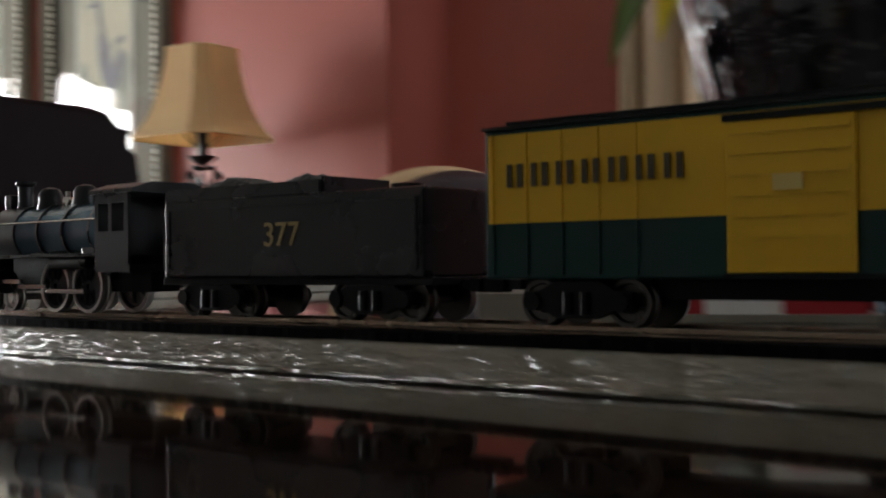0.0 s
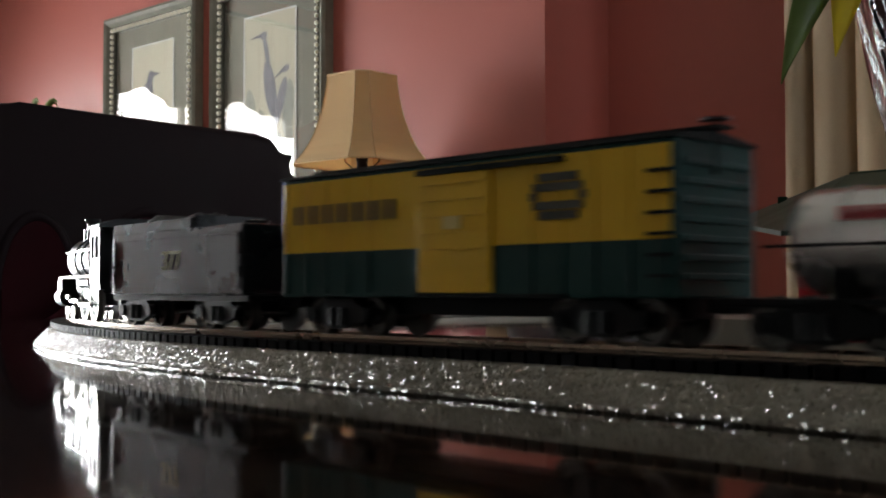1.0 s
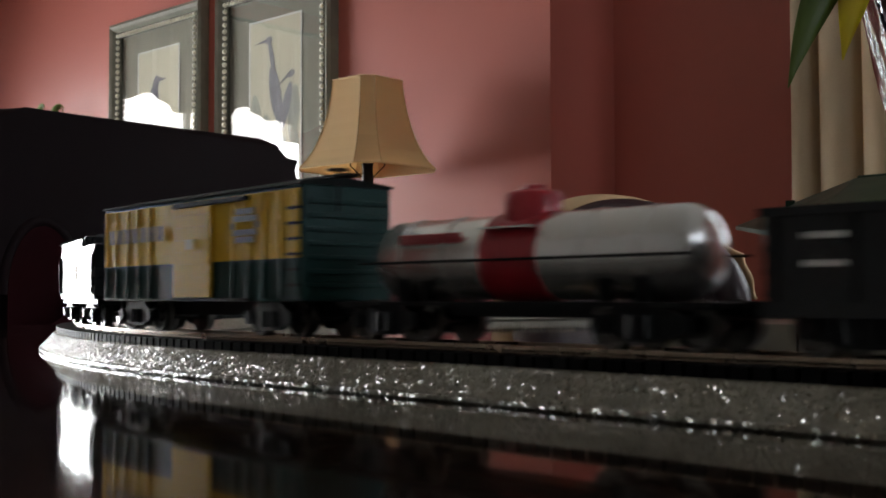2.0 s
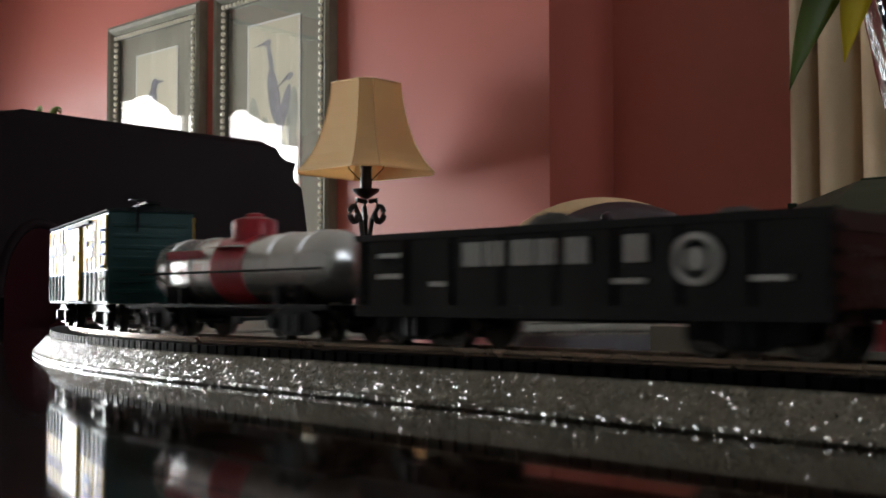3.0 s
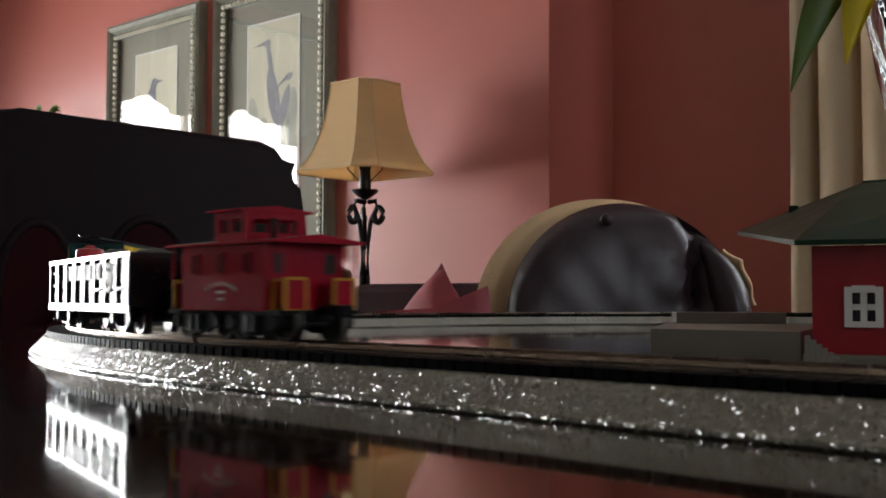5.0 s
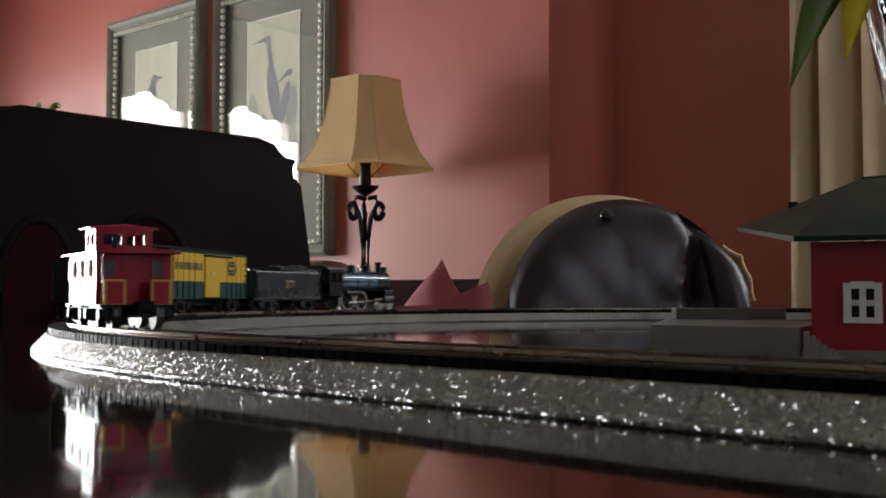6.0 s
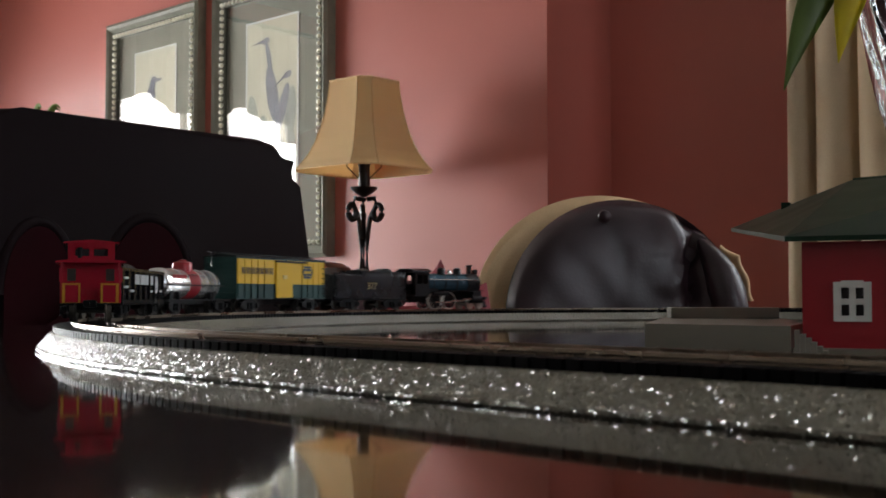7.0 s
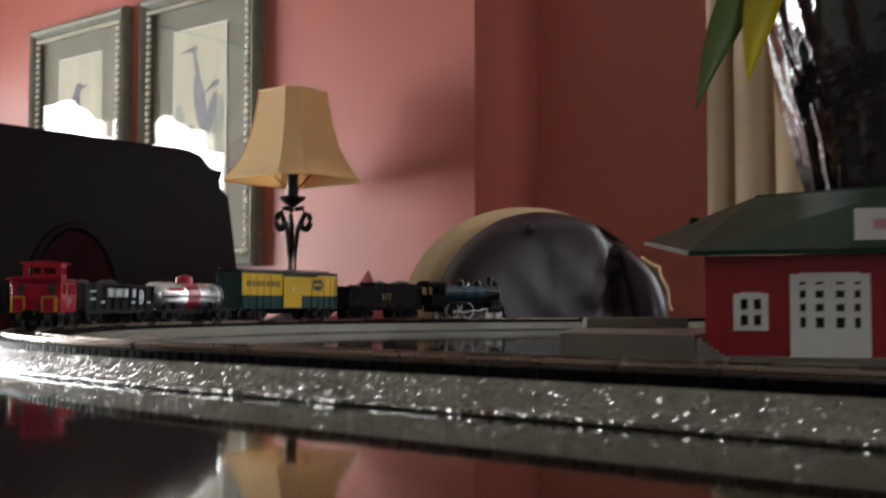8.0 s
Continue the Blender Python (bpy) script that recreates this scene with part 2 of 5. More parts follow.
def box(bm, x0, x1, y0, y1, z0, z1, bevel=0.0, m=None):
    vs = [bm.verts.new((x, y, z)) for x in (x0, x1) for y in (y0, y1) for z in (z0, z1)]
    fs = [bm.faces.new([vs[i] for i in q]) for q in ((0, 1, 3, 2), (4, 6, 7, 5), (0, 4, 5, 1), (2, 3, 7, 6), (0, 2, 6, 4), (1, 5, 7, 3))]
    if m is not None:
        for v in vs:
            v.co = m @ v.co
    if bevel:
        es = list({e for f in fs for e in f.edges})
        bmesh.ops.bevel(bm, geom=es, offset=bevel, segments=2, profile=0.6, affect="EDGES")
    return bm


def cyl(bm, a, b, r0, r1=None, seg=12):
    a, b = Vector(a), Vector(b)
    r1 = r0 if r1 is None else r1
    q = (b - a).to_track_quat("Z", "Y")
    ring = []
    for p, r in ((a, r0), (b, r1)):
        ring.append([bm.verts.new(p + q @ Vector((r * math.cos(2 * math.pi * i / seg), r * math.sin(2 * math.pi * i / seg), 0))) for i in range(seg)])
    for i in range(seg):
        bm.faces.new((ring[0][i], ring[0][(i + 1) % seg], ring[1][(i + 1) % seg], ring[1][i]))
    bm.faces.new(ring[0][::-1])
    bm.faces.new(ring[1])
    return bm


def lathe(bm, profile, seg=24, turn=0.0, m=None, closed=True):
    rings = []
    for r, z in profile:
        ring = []
        for i in range(seg):
            a = turn + 2 * math.pi * i / seg
            v = Vector((r * math.cos(a), r * math.sin(a), z))
            ring.append(bm.verts.new(m @ v if m is not None else v))
        rings.append(ring)
    for a, b in zip(rings, rings[1:]):
        for i in range(seg):
            bm.faces.new((a[i], a[(i + 1) % seg], b[(i + 1) % seg], b[i]))
    if closed:
        bm.faces.new(rings[0][::-1])
        bm.faces.new(rings[-1])
    return bm


def prism(bm, poly, a, b, put):
    """A flat outline swept from a to b; put(u, v, w) gives the place."""
    lo = [bm.verts.new(put(u, v, a)) for u, v in poly]
    hi = [bm.verts.new(put(u, v, b)) for u, v in poly]
    k = len(poly)
    for i in range(k):
        bm.faces.new((lo[i], lo[(i + 1) % k], hi[(i + 1) % k], hi[i]))
    bm.faces.new(lo[::-1])
    bm.faces.new(hi)
    return bm


def tube(bm, pts, r, seg=8, taper=None):
    pts = [Vector(p) for p in pts]
    rings = []
    for i, p in enumerate(pts):
        d = pts[min(i + 1, len(pts) - 1)] - pts[max(i - 1, 0)]
        q = d.to_track_quat("Z", "Y")
        rr = r if taper is None else r + (taper - r) * i / (len(pts) - 1)
        rings.append([bm.verts.new(p + q @ Vector((rr * math.cos(2 * math.pi * k / seg), rr * math.sin(2 * math.pi * k / seg), 0))) for k in range(seg)])
    for a, b in zip(rings, rings[1:]):
        for k in range(seg):
            bm.faces.new((a[k], a[(k + 1) % seg], b[(k + 1) % seg], b[k]))
    bm.faces.new(rings[0][::-1])
    bm.faces.new(rings[-1])
    return bm


def grid(bm, nu, nv, put):
    vs = [[bm.verts.new(put(i / nu, j / nv)) for j in range(nv + 1)] for i in range(nu + 1)]
    for i in range(nu):
        for j in range(nv):
            bm.faces.new((vs[i][j], vs[i + 1][j], vs[i + 1][j + 1], vs[i][j + 1]))
    return vs


def B():
    return bmesh.new()


def number(parent, text, size, mat, m, name="number"):
    cu = bpy.data.curves.new(name, "FONT")
    cu.body, cu.size, cu.extrude, cu.align_x, cu.align_y = text, size, 0.0001, "CENTER", "CENTER"
    tmp = bpy.data.objects.new(name, cu)
    scene.collection.objects.link(tmp)
    me = bpy.data.meshes.new_from_object(tmp.evaluated_get(bpy.context.evaluated_depsgraph_get()))
    bpy.data.objects.remove(tmp)
    me.materials.clear()
    me.materials.append(mat)
    ob = new(name, me)
    ob.parent = parent
    ob.matrix_basis = m
    return ob


# ---- room ----
def room_part(name, bm, mat, label="", category="", kind="structure"):
    ob = part(name, bm, mat)
    ob.matrix_basis = ROOM
    return tagged(ob, label, category, "", kind)


CEIL = 2.5
RECESS_U, RECESS_N = 1.70, -2.535         # the wall steps back here
BACK_N, RIGHT_U = 1.9, -2.6
room_part("floor", box(B(), RIGHT_U - 0.2, WIN_U + 0.2, RECESS_N - 0.2, BACK_N + 0.2, -0.1, 0), M["floor"], "brown polished wooden floor", "floor")
room_part("ceiling", box(B(), RIGHT_U - 0.2, WIN_U + 0.2, RECESS_N - 0.2, BACK_N + 0.2, CEIL, CEIL + 0.1), M["ceiling"], "cream painted ceiling", "ceiling")
room_part("wall_north", box(B(), RECESS_U, WIN_U + 0.15, RECESS_N - 0.15, WALL_N, 0, CEIL), M["wall"], "terracotta red painted wall with pictures", "wall")


def wall_pieces(name, along, gaps, a0, a1, face, out, label, paint="wall"):
    """One wall in blocks round several openings (w0, w1, z0, z1)."""
    bm = B()
    at = a0
    f0, f1 = sorted((face, face + out))
    blocks = []
    for w0, w1, z0, z1 in gaps:
        blocks += [(at, w0, 0, CEIL), (w0, w1, 0, z0), (w0, w1, z1, CEIL)]
        at = w1
    for p0, p1, q0, q1 in blocks + [(at, a1, 0, CEIL)]:
        if along == "n":
            box(bm, f0, f1, p0, p1, q0, q1)
        else:
            box(bm, p0, p1, f0, f1, q0, q1)
    return room_part(name, bm, M[paint], label, "wall")


wall_pieces("wall_west", "n", [(-1.62, -0.05, 0.35, 2.25)], WALL_N, BACK_N, WIN_U, 0.15, "terracotta red wall with a bright window")
wall_pieces("wall_recess", "u", [(-0.30, 0.90, 1.00, 2.2)], RIGHT_U, RECESS_U, RECESS_N, -0.15, "dark red recessed wall with a curtained window")
# east and south walls stay out of view and throw neutral light on the train
wall_pieces("wall_east", "n", [(-1.45, -0.15, 1.0, 2.1)], RECESS_N - 0.15, BACK_N, RIGHT_U, -0.15, "unseen grey-beige wall with a window, bouncing fill light", "bounce_wall")
room_part("wall_south", box(B(), RIGHT_U - 0.15, WIN_U + 0.15, BACK_N, BACK_N + 0.15, 0, CEIL), M["bounce_wall"], "unseen grey-beige wall bouncing fill light", "wall")


def window(name, along, w0, w1, z0, z1, face, out, bars):
    """Frame, sash bars and panes in an opening."""
    o = thing(name, ROOM, "white painted window with bright daylight behind", "window", kind="structure")

    def put(a0, a1, d0, d1, q0, q1):
        d0, d1 = sorted((face + out * d0, face + out * d1))
        return box(B(), d0, d1, a0, a1, q0, q1, 0.004) if along == "n" else box(B(), a0, a1, d0, d1, q0, q1, 0.004)
    for a0, a1, q0, q1 in ((w0, w0 + 0.06, z0, z1), (w1 - 0.06, w1, z0, z1), (w0 + 0.06, w1 - 0.06, z0, z0 + 0.06), (w0 + 0.06, w1 - 0.06, z1 - 0.06, z1)):
        part("window_frame", put(a0, a1, 0.4, 0.8, q0, q1), M["white"], o)
    for k in range(1, bars):
        c = w0 + (w1 - w0) * k / bars
        part("glazing_bar", put(c - 0.015, c + 0.015, 0.5, 0.7, z0 + 0.06, z1 - 0.06), M["white"], o)
    c = (z0 + z1) / 2
    part("glazing_bar", put(w0 + 0.06, w1 - 0.06, 0.72, 0.79, c - 0.02, c + 0.02), M["white"], o)
    pane = part("pane", put(w0 + 0.06, w1 - 0.06, 0.60, 0.63, z0 + 0.06, z1 - 0.06), M["glass"], o)
    pane.visible_shadow = False
    part("window_sill", put(w0 - 0.05, w1 + 0.05, -0.35, -0.02, z0 - 0.03, z0), M["white"], o)
    return o


window("window_1", "n", -1.62, -0.05, 0.35, 2.25, WIN_U, 0.15, 2)
window("window_3", "n", -1.45, -0.15, 1.0, 2.1, RIGHT_U, -0.15, 2)
window("window_2", "u", -0.30, 0.90, 1.00, 2.2, RECESS_N, -0.15, 2)

# glowing panels outside the windows: bright overcast distance west, weaker at the other two
bm = B()
box(bm, WIN_U + 1.4, WIN_U + 1.45, -4, 2.5, -1, 4)
backdrop = room_part("backdrop", bm, M["sky"], "bright overcast daylight outside the window", "sky")
room_part("backdrop", box(B(), -2.5, 3.0, RECESS_N - 1.5, RECESS_N - 1.45, -1, 4), M["dim_sky"], "unseen glowing panel giving dim daylight outside the window", "sky")

room_part("backdrop", box(B(), RIGHT_U - 1.5, RIGHT_U - 1.45, -3.5, 2.0, -1, 4), M["dim_sky"], "unseen glowing panel giving dim daylight outside the window", "sky")


def valance():
    """A scalloped fabric valance hung over the bright window."""
    o = thing("valance", ROOM, "cream scalloped fabric valance above the window", "valance")
    w0, w1 = -1.95, 0.15

    def put(i, j):
        a = w0 + (w1 - w0) * i
        hem = 1.80 + 0.035 * math.sin(a * 9.0) + 0.02 * math.sin(a * 21 + 1)
        return Vector((WIN_U - 0.07 + 0.02 * math.sin(a * 60), a, 2.34 + (hem - 2.34) * j))
    bm = B()
    grid(bm, 120, 8, put)
    ob = part("cloth", bm, M["valance"], o, smooth=True)
    sol = ob.modifiers.new("thick", "SOLIDIFY")
    sol.thickness = 0.004
    part("rod", cyl(B(), (WIN_U - 0.07, w0 - 0.05, 2.35), (WIN_U - 0.07, w1 + 0.05, 2.35), 0.014), M["iron"], o)


valance()


def curtain():
    o = thing("curtain", ROOM, "beige pleated floor-length curtain beside the recessed window", "curtain")
    u1, u0, n0 = 1.145, 0.62, -2.43
    pleats = [0.0, 0.050, 0.066, 0.150, 0.166, 0.245, 0.262, 0.36, 0.375, 0.45, 0.525]

    def put(i, j):
        d = (u1 - u0) * i
        k = max(m for m in range(len(pleats) - 1) if pleats[m] <= d + 1e-9)
        f = (d - pleats[k]) / (pleats[k + 1] - pleats[k])
        depth = 0.030 * math.sin(math.pi * f) ** 0.6 if k % 2 == 0 else -0.020 * math.sin(math.pi * f)
        return Vector((u1 - d, n0 + depth + 0.004 * math.sin(7 * j + 9 * i), 0.03 + 2.25 * j))
    bm = B()
    grid(bm, 200, 6, put)
    ob = part("cloth", bm, M["curtain"], o, smooth=True)
    sol = ob.modifiers.new("thick", "SOLIDIFY")
    sol.thickness = 0.004
    part("curtain_rod", cyl(B(), (u0 - 0.05, n0, 2.3), (u1 + 0.05, n0, 2.3), 0.014), M["iron"], o)


curtain()
bm = B()
box(bm, RECESS_U, WIN_U, WALL_N, WALL_N + 0.015, 0, 0.12)
room_part("baseboard", bm, M["white"], "white painted baseboard", "baseboard")


# ---- dining table ----
def dining_table():
    o = thing("dining_table", ROOM, "dark polished glossy dining table under the railway", "table")
    u0, u1, n0, n1 = -1.55, 1.02, -1.46, 0.14
    bm = B()
    box(bm, u0, u1, n0, n1, TABLE_Z - 0.035, TABLE_Z)
    es = [e for e in bm.edges if abs(e.verts[0].co.z - e.verts[1].co.z) > 0.01]
    bmesh.ops.bevel(bm, geom=es, offset=0.18, segments=10, profile=0.5, affect="EDGES")
    es = [e for e in bm.edges if abs(e.verts[0].co.z - TABLE_Z) < 1e-5 and abs(e.verts[1].co.z - TABLE_Z) < 1e-5]
    bmesh.ops.bevel(bm, geom=es, offset=0.006, segments=3, profile=0.5, affect="EDGES")
    part("tabletop", bm, M["table"], o)
    part("apron", box(B(), u0 + 0.15, u1 - 0.15, n0 + 0.15, n1 - 0.15, TABLE_Z - 0.12, TABLE_Z - 0.0352, 0.004), M["wood"], o)
    for a in (u0 + 0.2, u1 - 0.2):
        for b in (n0 + 0.2, n1 - 0.2):
            bm = B()
            lathe(bm, [(0.03, 0), (0.028, 0.03), (0.045, 0.3), (0.05, 0.55), (0.04, 0.60), (0.05, TABLE_Z - 0.12)], 16, m=Matrix.Translation((a, b, 0)))
            part("leg", bm, M["wood"], o, smooth=True)


dining_table()


# ---- railway track ----
def sweep(bm, s0, s1, section, step=0.012, closed=True):
    k = max(2, int((s1 - s0) / step))
    rings = []
    for i in range(k if closed else k + 1):
        p, h = track(s0 + (s1 - s0) * i / k)
        side = Vector((-h.y, h.x))          # to the left of travel: the loop's outside
        rings.append([bm.verts.new((p.x + side.x * w, p.y + side.y * w, TABLE_Z + z)) for w, z in section])
    m = len(section)
    pairs = list(zip(rings, rings[1:])) + ([(rings[-1], rings[0])] if closed else [])
    for a, b in pairs:
        for i in range(m):
            bm.faces.new((a[i], a[(i + 1) % m], b[(i + 1) % m], b[i]))
    return bm


def railway():
    total = 2 * math.pi * LOOP_R + 2 * LOOP_L
    o = thing("railway_track", Matrix(), "model railway loop with steel rails and glittering grey ballast", "railway track")
    half = [(0.0246, 0.00004), (0.0248, 0.0006), (0.0262, 0.0006), (0.0262, 0.0016), (0.0254, 0.0021), (0.0194, 0.0086), (0.0180, 0.0090)]   # hollow foot, lip, slope, shoulder
    bed = half + [(-a, b) for a, b in half[::-1]]
    part("roadbed", sweep(B(), 0, total, bed), M["ballast"], o, "grey moulded ballast roadbed that glitters")
    for c in (0.0086, -0.0086):
        rail = [(c - 0.0012, 0.0098), (c + 0.0012, 0.0098), (c + 0.0012, 0.0105), (c + 0.0004, 0.0109), (c + 0.0004, 0.0122), (c + 0.0009, 0.0126), (c + 0.0009, RAIL_TOP),
                (c - 0.0009, RAIL_TOP), (c - 0.0009, 0.0126), (c - 0.0004, 0.0122), (c - 0.0004, 0.0109), (c - 0.0012, 0.0105)]
        part("rail", sweep(B(), 0, total, rail), M["rail"], o, "steel rail with a worn top")
    pitch = 0.0052
    n = int(total / pitch)
    src = None
    rest = B()
    start = total - 0.42
    for i in range(n):
        s = i * pitch
        p, h = track(s)
        m = Matrix.Translation((p.x, p.y, TABLE_Z)) @ Matrix.Rotation(math.atan2(h.y, h.x), 4, "Z")
        if s > start or s < 1.14:
            if src is None:
                src = part("tie", box(B(), -0.0020, 0.0020, -0.0182, 0.0182, 0.0084, TIE_TOP), M["tie"], o, m=m)
            else:
                share("tie", src, o, m)
        else:
            box(rest, -0.0020, 0.0020, -0.0182, 0.0182, 0.0084, TIE_TOP, m=m)
    tagged(part("tie_row", rest, M["tie"], o), kind="stuff")


# ---- rolling stock: local x is ahead, y to the left, z up from the rail tops ----
def wheelset(parent, x, z, r, mat, name="wheelset"):
    bm = B()
    for side in (-1, 1):
        m = Matrix.Rotation(radians(90), 4, "X")
        lathe(bm, [(r * 0.35, -0.0014), (r * 0.45, -0.0004), (r * 0.75, -0.0004), (r * 0.82, -0.0013), (r, -0.0013), (r, 0.0009), (r * 1.12, 0.0012), (r * 1.12, 0.0019), (0.001, 0.0019)], 20,
              m=Matrix.Translation((0, side * 0.0088, 0)) @ (Matrix.Rotation(radians(90 * side), 4, "X")))
    cyl(bm, (0, -0.0088, 0), (0, 0.0088, 0), 0.0011, seg=8)
    ob = part(name, bm, mat, parent)
    ob.matrix_basis = pose(x, 0, z)
    return ob


WHEELS = []


def squeeze(o, sx, sy, sz):
    """Brings a car's body to its true proportions; trucks and couplers keep theirs."""
    for ob in o.children_recursive:
        if ob.type == "MESH" and not any(q in p.name for p in (ob, ob.parent) for q in ("truck", "wheelset", "coupler")):
            ob.data.transform(Matrix.Diagonal((sx, sy, sz, 1)))


def truck(parent, x):
    bm = B()
    for side in (-1, 1):
        y = side * 0.0125
        prism(bm, [(-0.014, 0.0045), (-0.014, 0.0080), (-0.010, 0.0082), (-0.006, 0.0105), (0.006, 0.0105), (0.010, 0.0082), (0.014, 0.0080), (0.014, 0.0045), (0.010, 0.0042),
                   (0.005, 0.0020), (-0.005, 0.0020), (-0.010, 0.0042)], y - 0.0011, y + 0.0011, lambda u, v, w: (u, w, v))
        for jx in (-0.0115, 0.0115):
            cyl(bm, (jx, y, 0.0058), (jx, y + side * 0.0022, 0.0058), 0.0022, seg=10)
        for k in (-0.0022, 0.0022):
            cyl(bm, (k, y + side * 0.0012, 0.0030), (k, y + side * 0.0012, 0.0080), 0.0014, seg=8)
    box(bm, -0.004, 0.004, -0.0115, 0.0115, 0.0060, 0.0108)
    me = part("truck", bm, M["black"], parent)
    me.matrix_basis = pose(x, 0, 0)
    for a in (-0.0115, 0.0115):
        w = wheelset(me, a, 0.0055, 0.0055, M["wheel"])
        WHEELS.append((w, a, 0.0055, 0.0055))
    return me


M["wheel"] = material("dark_wheel_steel", (0.07, 0.065, 0.06), rough=0.3, metal=0.8, stain=0.2, stain_scale=60)


def coupler(parent, x, sign):
    bm = B()
    box(bm, *sorted((x, x + sign * 0.009)), -0.0015, 0.0015, 0.0082, 0.0106)
    box(bm, *sorted((x + sign * 0.008, x + sign * 0.0125)), -0.0030, 0.0022, 0.0074, 0.0112, 0.0005)
    box(bm, *sorted((x + sign * 0.0115, x + sign * 0.0140)), 0.0002, 0.0034, 0.0076, 0.0110, 0.0004)
    part("coupler", bm, M["black"], parent)


def plate(parent, name, u0, u1, z0, z1, side, y, mat, label=""):
    """A thin raised panel on a car's side."""
    a, b = sorted((side * y, side * (y + 0.0003)))
    return part(name, box(B(), u0, u1, a, b, z0, z1), mat, parent, label)


def letters(parent, count, u0, u1, z0, z1, side, y, mat, gap=0.34, label="a row of upright letter-sized bars"):
    """Plain upright bars in place of a company name."""
    bm = B()
    w = (u1 - u0) / (count - gap)
    a, b = sorted((side * y, side * (y + 0.0002)))
    for i in range(count):
        p = u0 + i * w
        q = w * (1 - gap)
        box(bm, p, p + q * 0.36, a, b, z0, z1)
        box(bm, p + q * 0.68, p + q, a, b, z0, z1)
    return part("lettering", bm, mat, parent, label)


def boxcar():
    o = thing("boxcar", Matrix(), "yellow and dark green model boxcar rolling on the track", "boxcar")
    L, W, z0, zm, z1 = 0.070, 0.0163, 0.0110, 0.0240, 0.0460
    body = part("body", box(B(), -L, L, -W, W, z0, z1, 0.0006), M["green"], o)
    for side in (-1, 1):
        plate(o, "yellow_side", -L + 0.0012, L - 0.0012, zm, z1 - 0.0012, side, W, M["yellow"], "yellow upper side")
        a, b = sorted((side * W, side * (W + 0.0008)))
        for u in [-0.0675 + 0.0095 * k for k in range(5)] + [0.0300 + 0.0094 * k for k in range(5)]:
            part("rib", box(B(), u - 0.0004, u + 0.0004, a, b, zm + 0.0002, z1 - 0.0014), M["yellow"], o)
            part("rib", box(B(), u - 0.0004, u + 0.0004, a, b, z0 + 0.0010, zm - 0.0004), M["green"], o)
        dc = -0.004 if side > 0 else 0.0
        # sliding door with its own ribs and rails
        a, b = sorted((side * (W + 0.0004), side * (W + 0.0016)))
        d = part("door", box(B(), dc - 0.0130, dc + 0.0130, a, b, z0 + 0.0012, z1 - 0.0032, 0.0003), M["yellow"], o, "yellow sliding door")
        a, b = sorted((side * (W + 0.0014), side * (W + 0.0020)))
        for k in range(7):
            z = z0 + 0.004 + k * 0.0042
            part("door_rib", box(B(), dc - 0.0122, dc + 0.0122, a, b, z, z + 0.0009), M["yellow"], d)
        part("placard", box(B(), dc - 0.003, dc + 0.003, *sorted((side * (W + 0.0016), side * (W + 0.0023))), 0.0286, 0.0318), M["placard"], d, "pale yellow placard")
        a, b = sorted((side * W, side * (W + 0.0022)))
        part("door_rail", box(B(), *sorted(((-0.0135 if side < 0 else 0.0095), (0.0360 if side < 0 else -0.0400))), a, b, z1 - 0.0030, z1 - 0.0016), M["roof_green"], o)
        part("door_rail", box(B(), *sorted(((-0.0135 if side < 0 else 0.0095), (0.0360 if side < 0 else -0.0400))), a, b, z0 + 0.0001, z0 + 0.0010), M["roof_green"], o)
        # lettering ahead of the door, a round emblem behind it, and a dark ladder panel at the end
        f0, f1 = (0.0185, 0.0630) if side > 0 else (-0.0630, -0.0185)
        letters(o, 7, f0, f1, 0.0323, 0.0377, side, W + 0.0010, M["letter_dark"])
        e = -0.038 if side > 0 else 0.038
        bm = B()
        for dz, hw in ((0.0045, 0.0060), (0.0022, 0.0075), (-0.0022, 0.0075), (-0.0045, 0.0060)):
            a, b = sorted((side * (W + 0.0008), side * (W + 0.0011)))
            box(bm, e - hw, e + hw, a, b, 0.0350 + dz - 0.0010, 0.0350 + dz + 0.0010)
        box(bm, e - 0.0085, e - 0.0062, a, b, 0.0340, 0.0360)
        box(bm, e + 0.0062, e + 0.0085, a, b, 0.0340, 0.0360)
        part("emblem", bm, M["emblem_dark"], o, "dark round emblem of plain bars")
        x = -0.0665 if side > 0 else 0.0665
        a, b = sorted((side * (W + 0.0006), side * (W + 0.0018)))
        for k in range(6):
            part("ladder_rung", box(B(), x - 0.0030, x + 0.0030, a, b, 0.0155 + k * 0.0046, 0.0163 + k * 0.0046), M["roof_green"], o)
    prism_bm = B()
    prism(prism_bm, [(-W - 0.0008, z1), (W + 0.0008, z1), (W + 0.0004, z1 + 0.0008), (0, z1 + 0.0026), (-W - 0.0004, z1 + 0.0008)], -L - 0.0005, L + 0.0005, lambda u, v, w: (w, u, v))
    roof = part("roof", prism_bm, M["roof_green"], o, "dark peaked roof")
    part("roof_walk", box(B(), -L - 0.003, L + 0.003, -0.0028, 0.0028, z1 + 0.0030, z1 + 0.0038), M["roof_green"], roof)
    bm = B()
    cyl(bm, (-L - 0.0035, 0.006, z1 - 0.008), (-L - 0.0035, 0.006, z1 + 0.004), 0.0005, seg=6)
    lathe(bm, [(0.0032, 0), (0.0032, 0.0006)], 14, m=Matrix.Translation((-L - 0.0035, 0.006, z1 + 0.004)))
    part("brake_wheel", bm, M["black"], o)
    for sx in (-1, 1):
        for k in range(7):
            a, b = sorted((sx * L, sx * (L + 0.0008)))
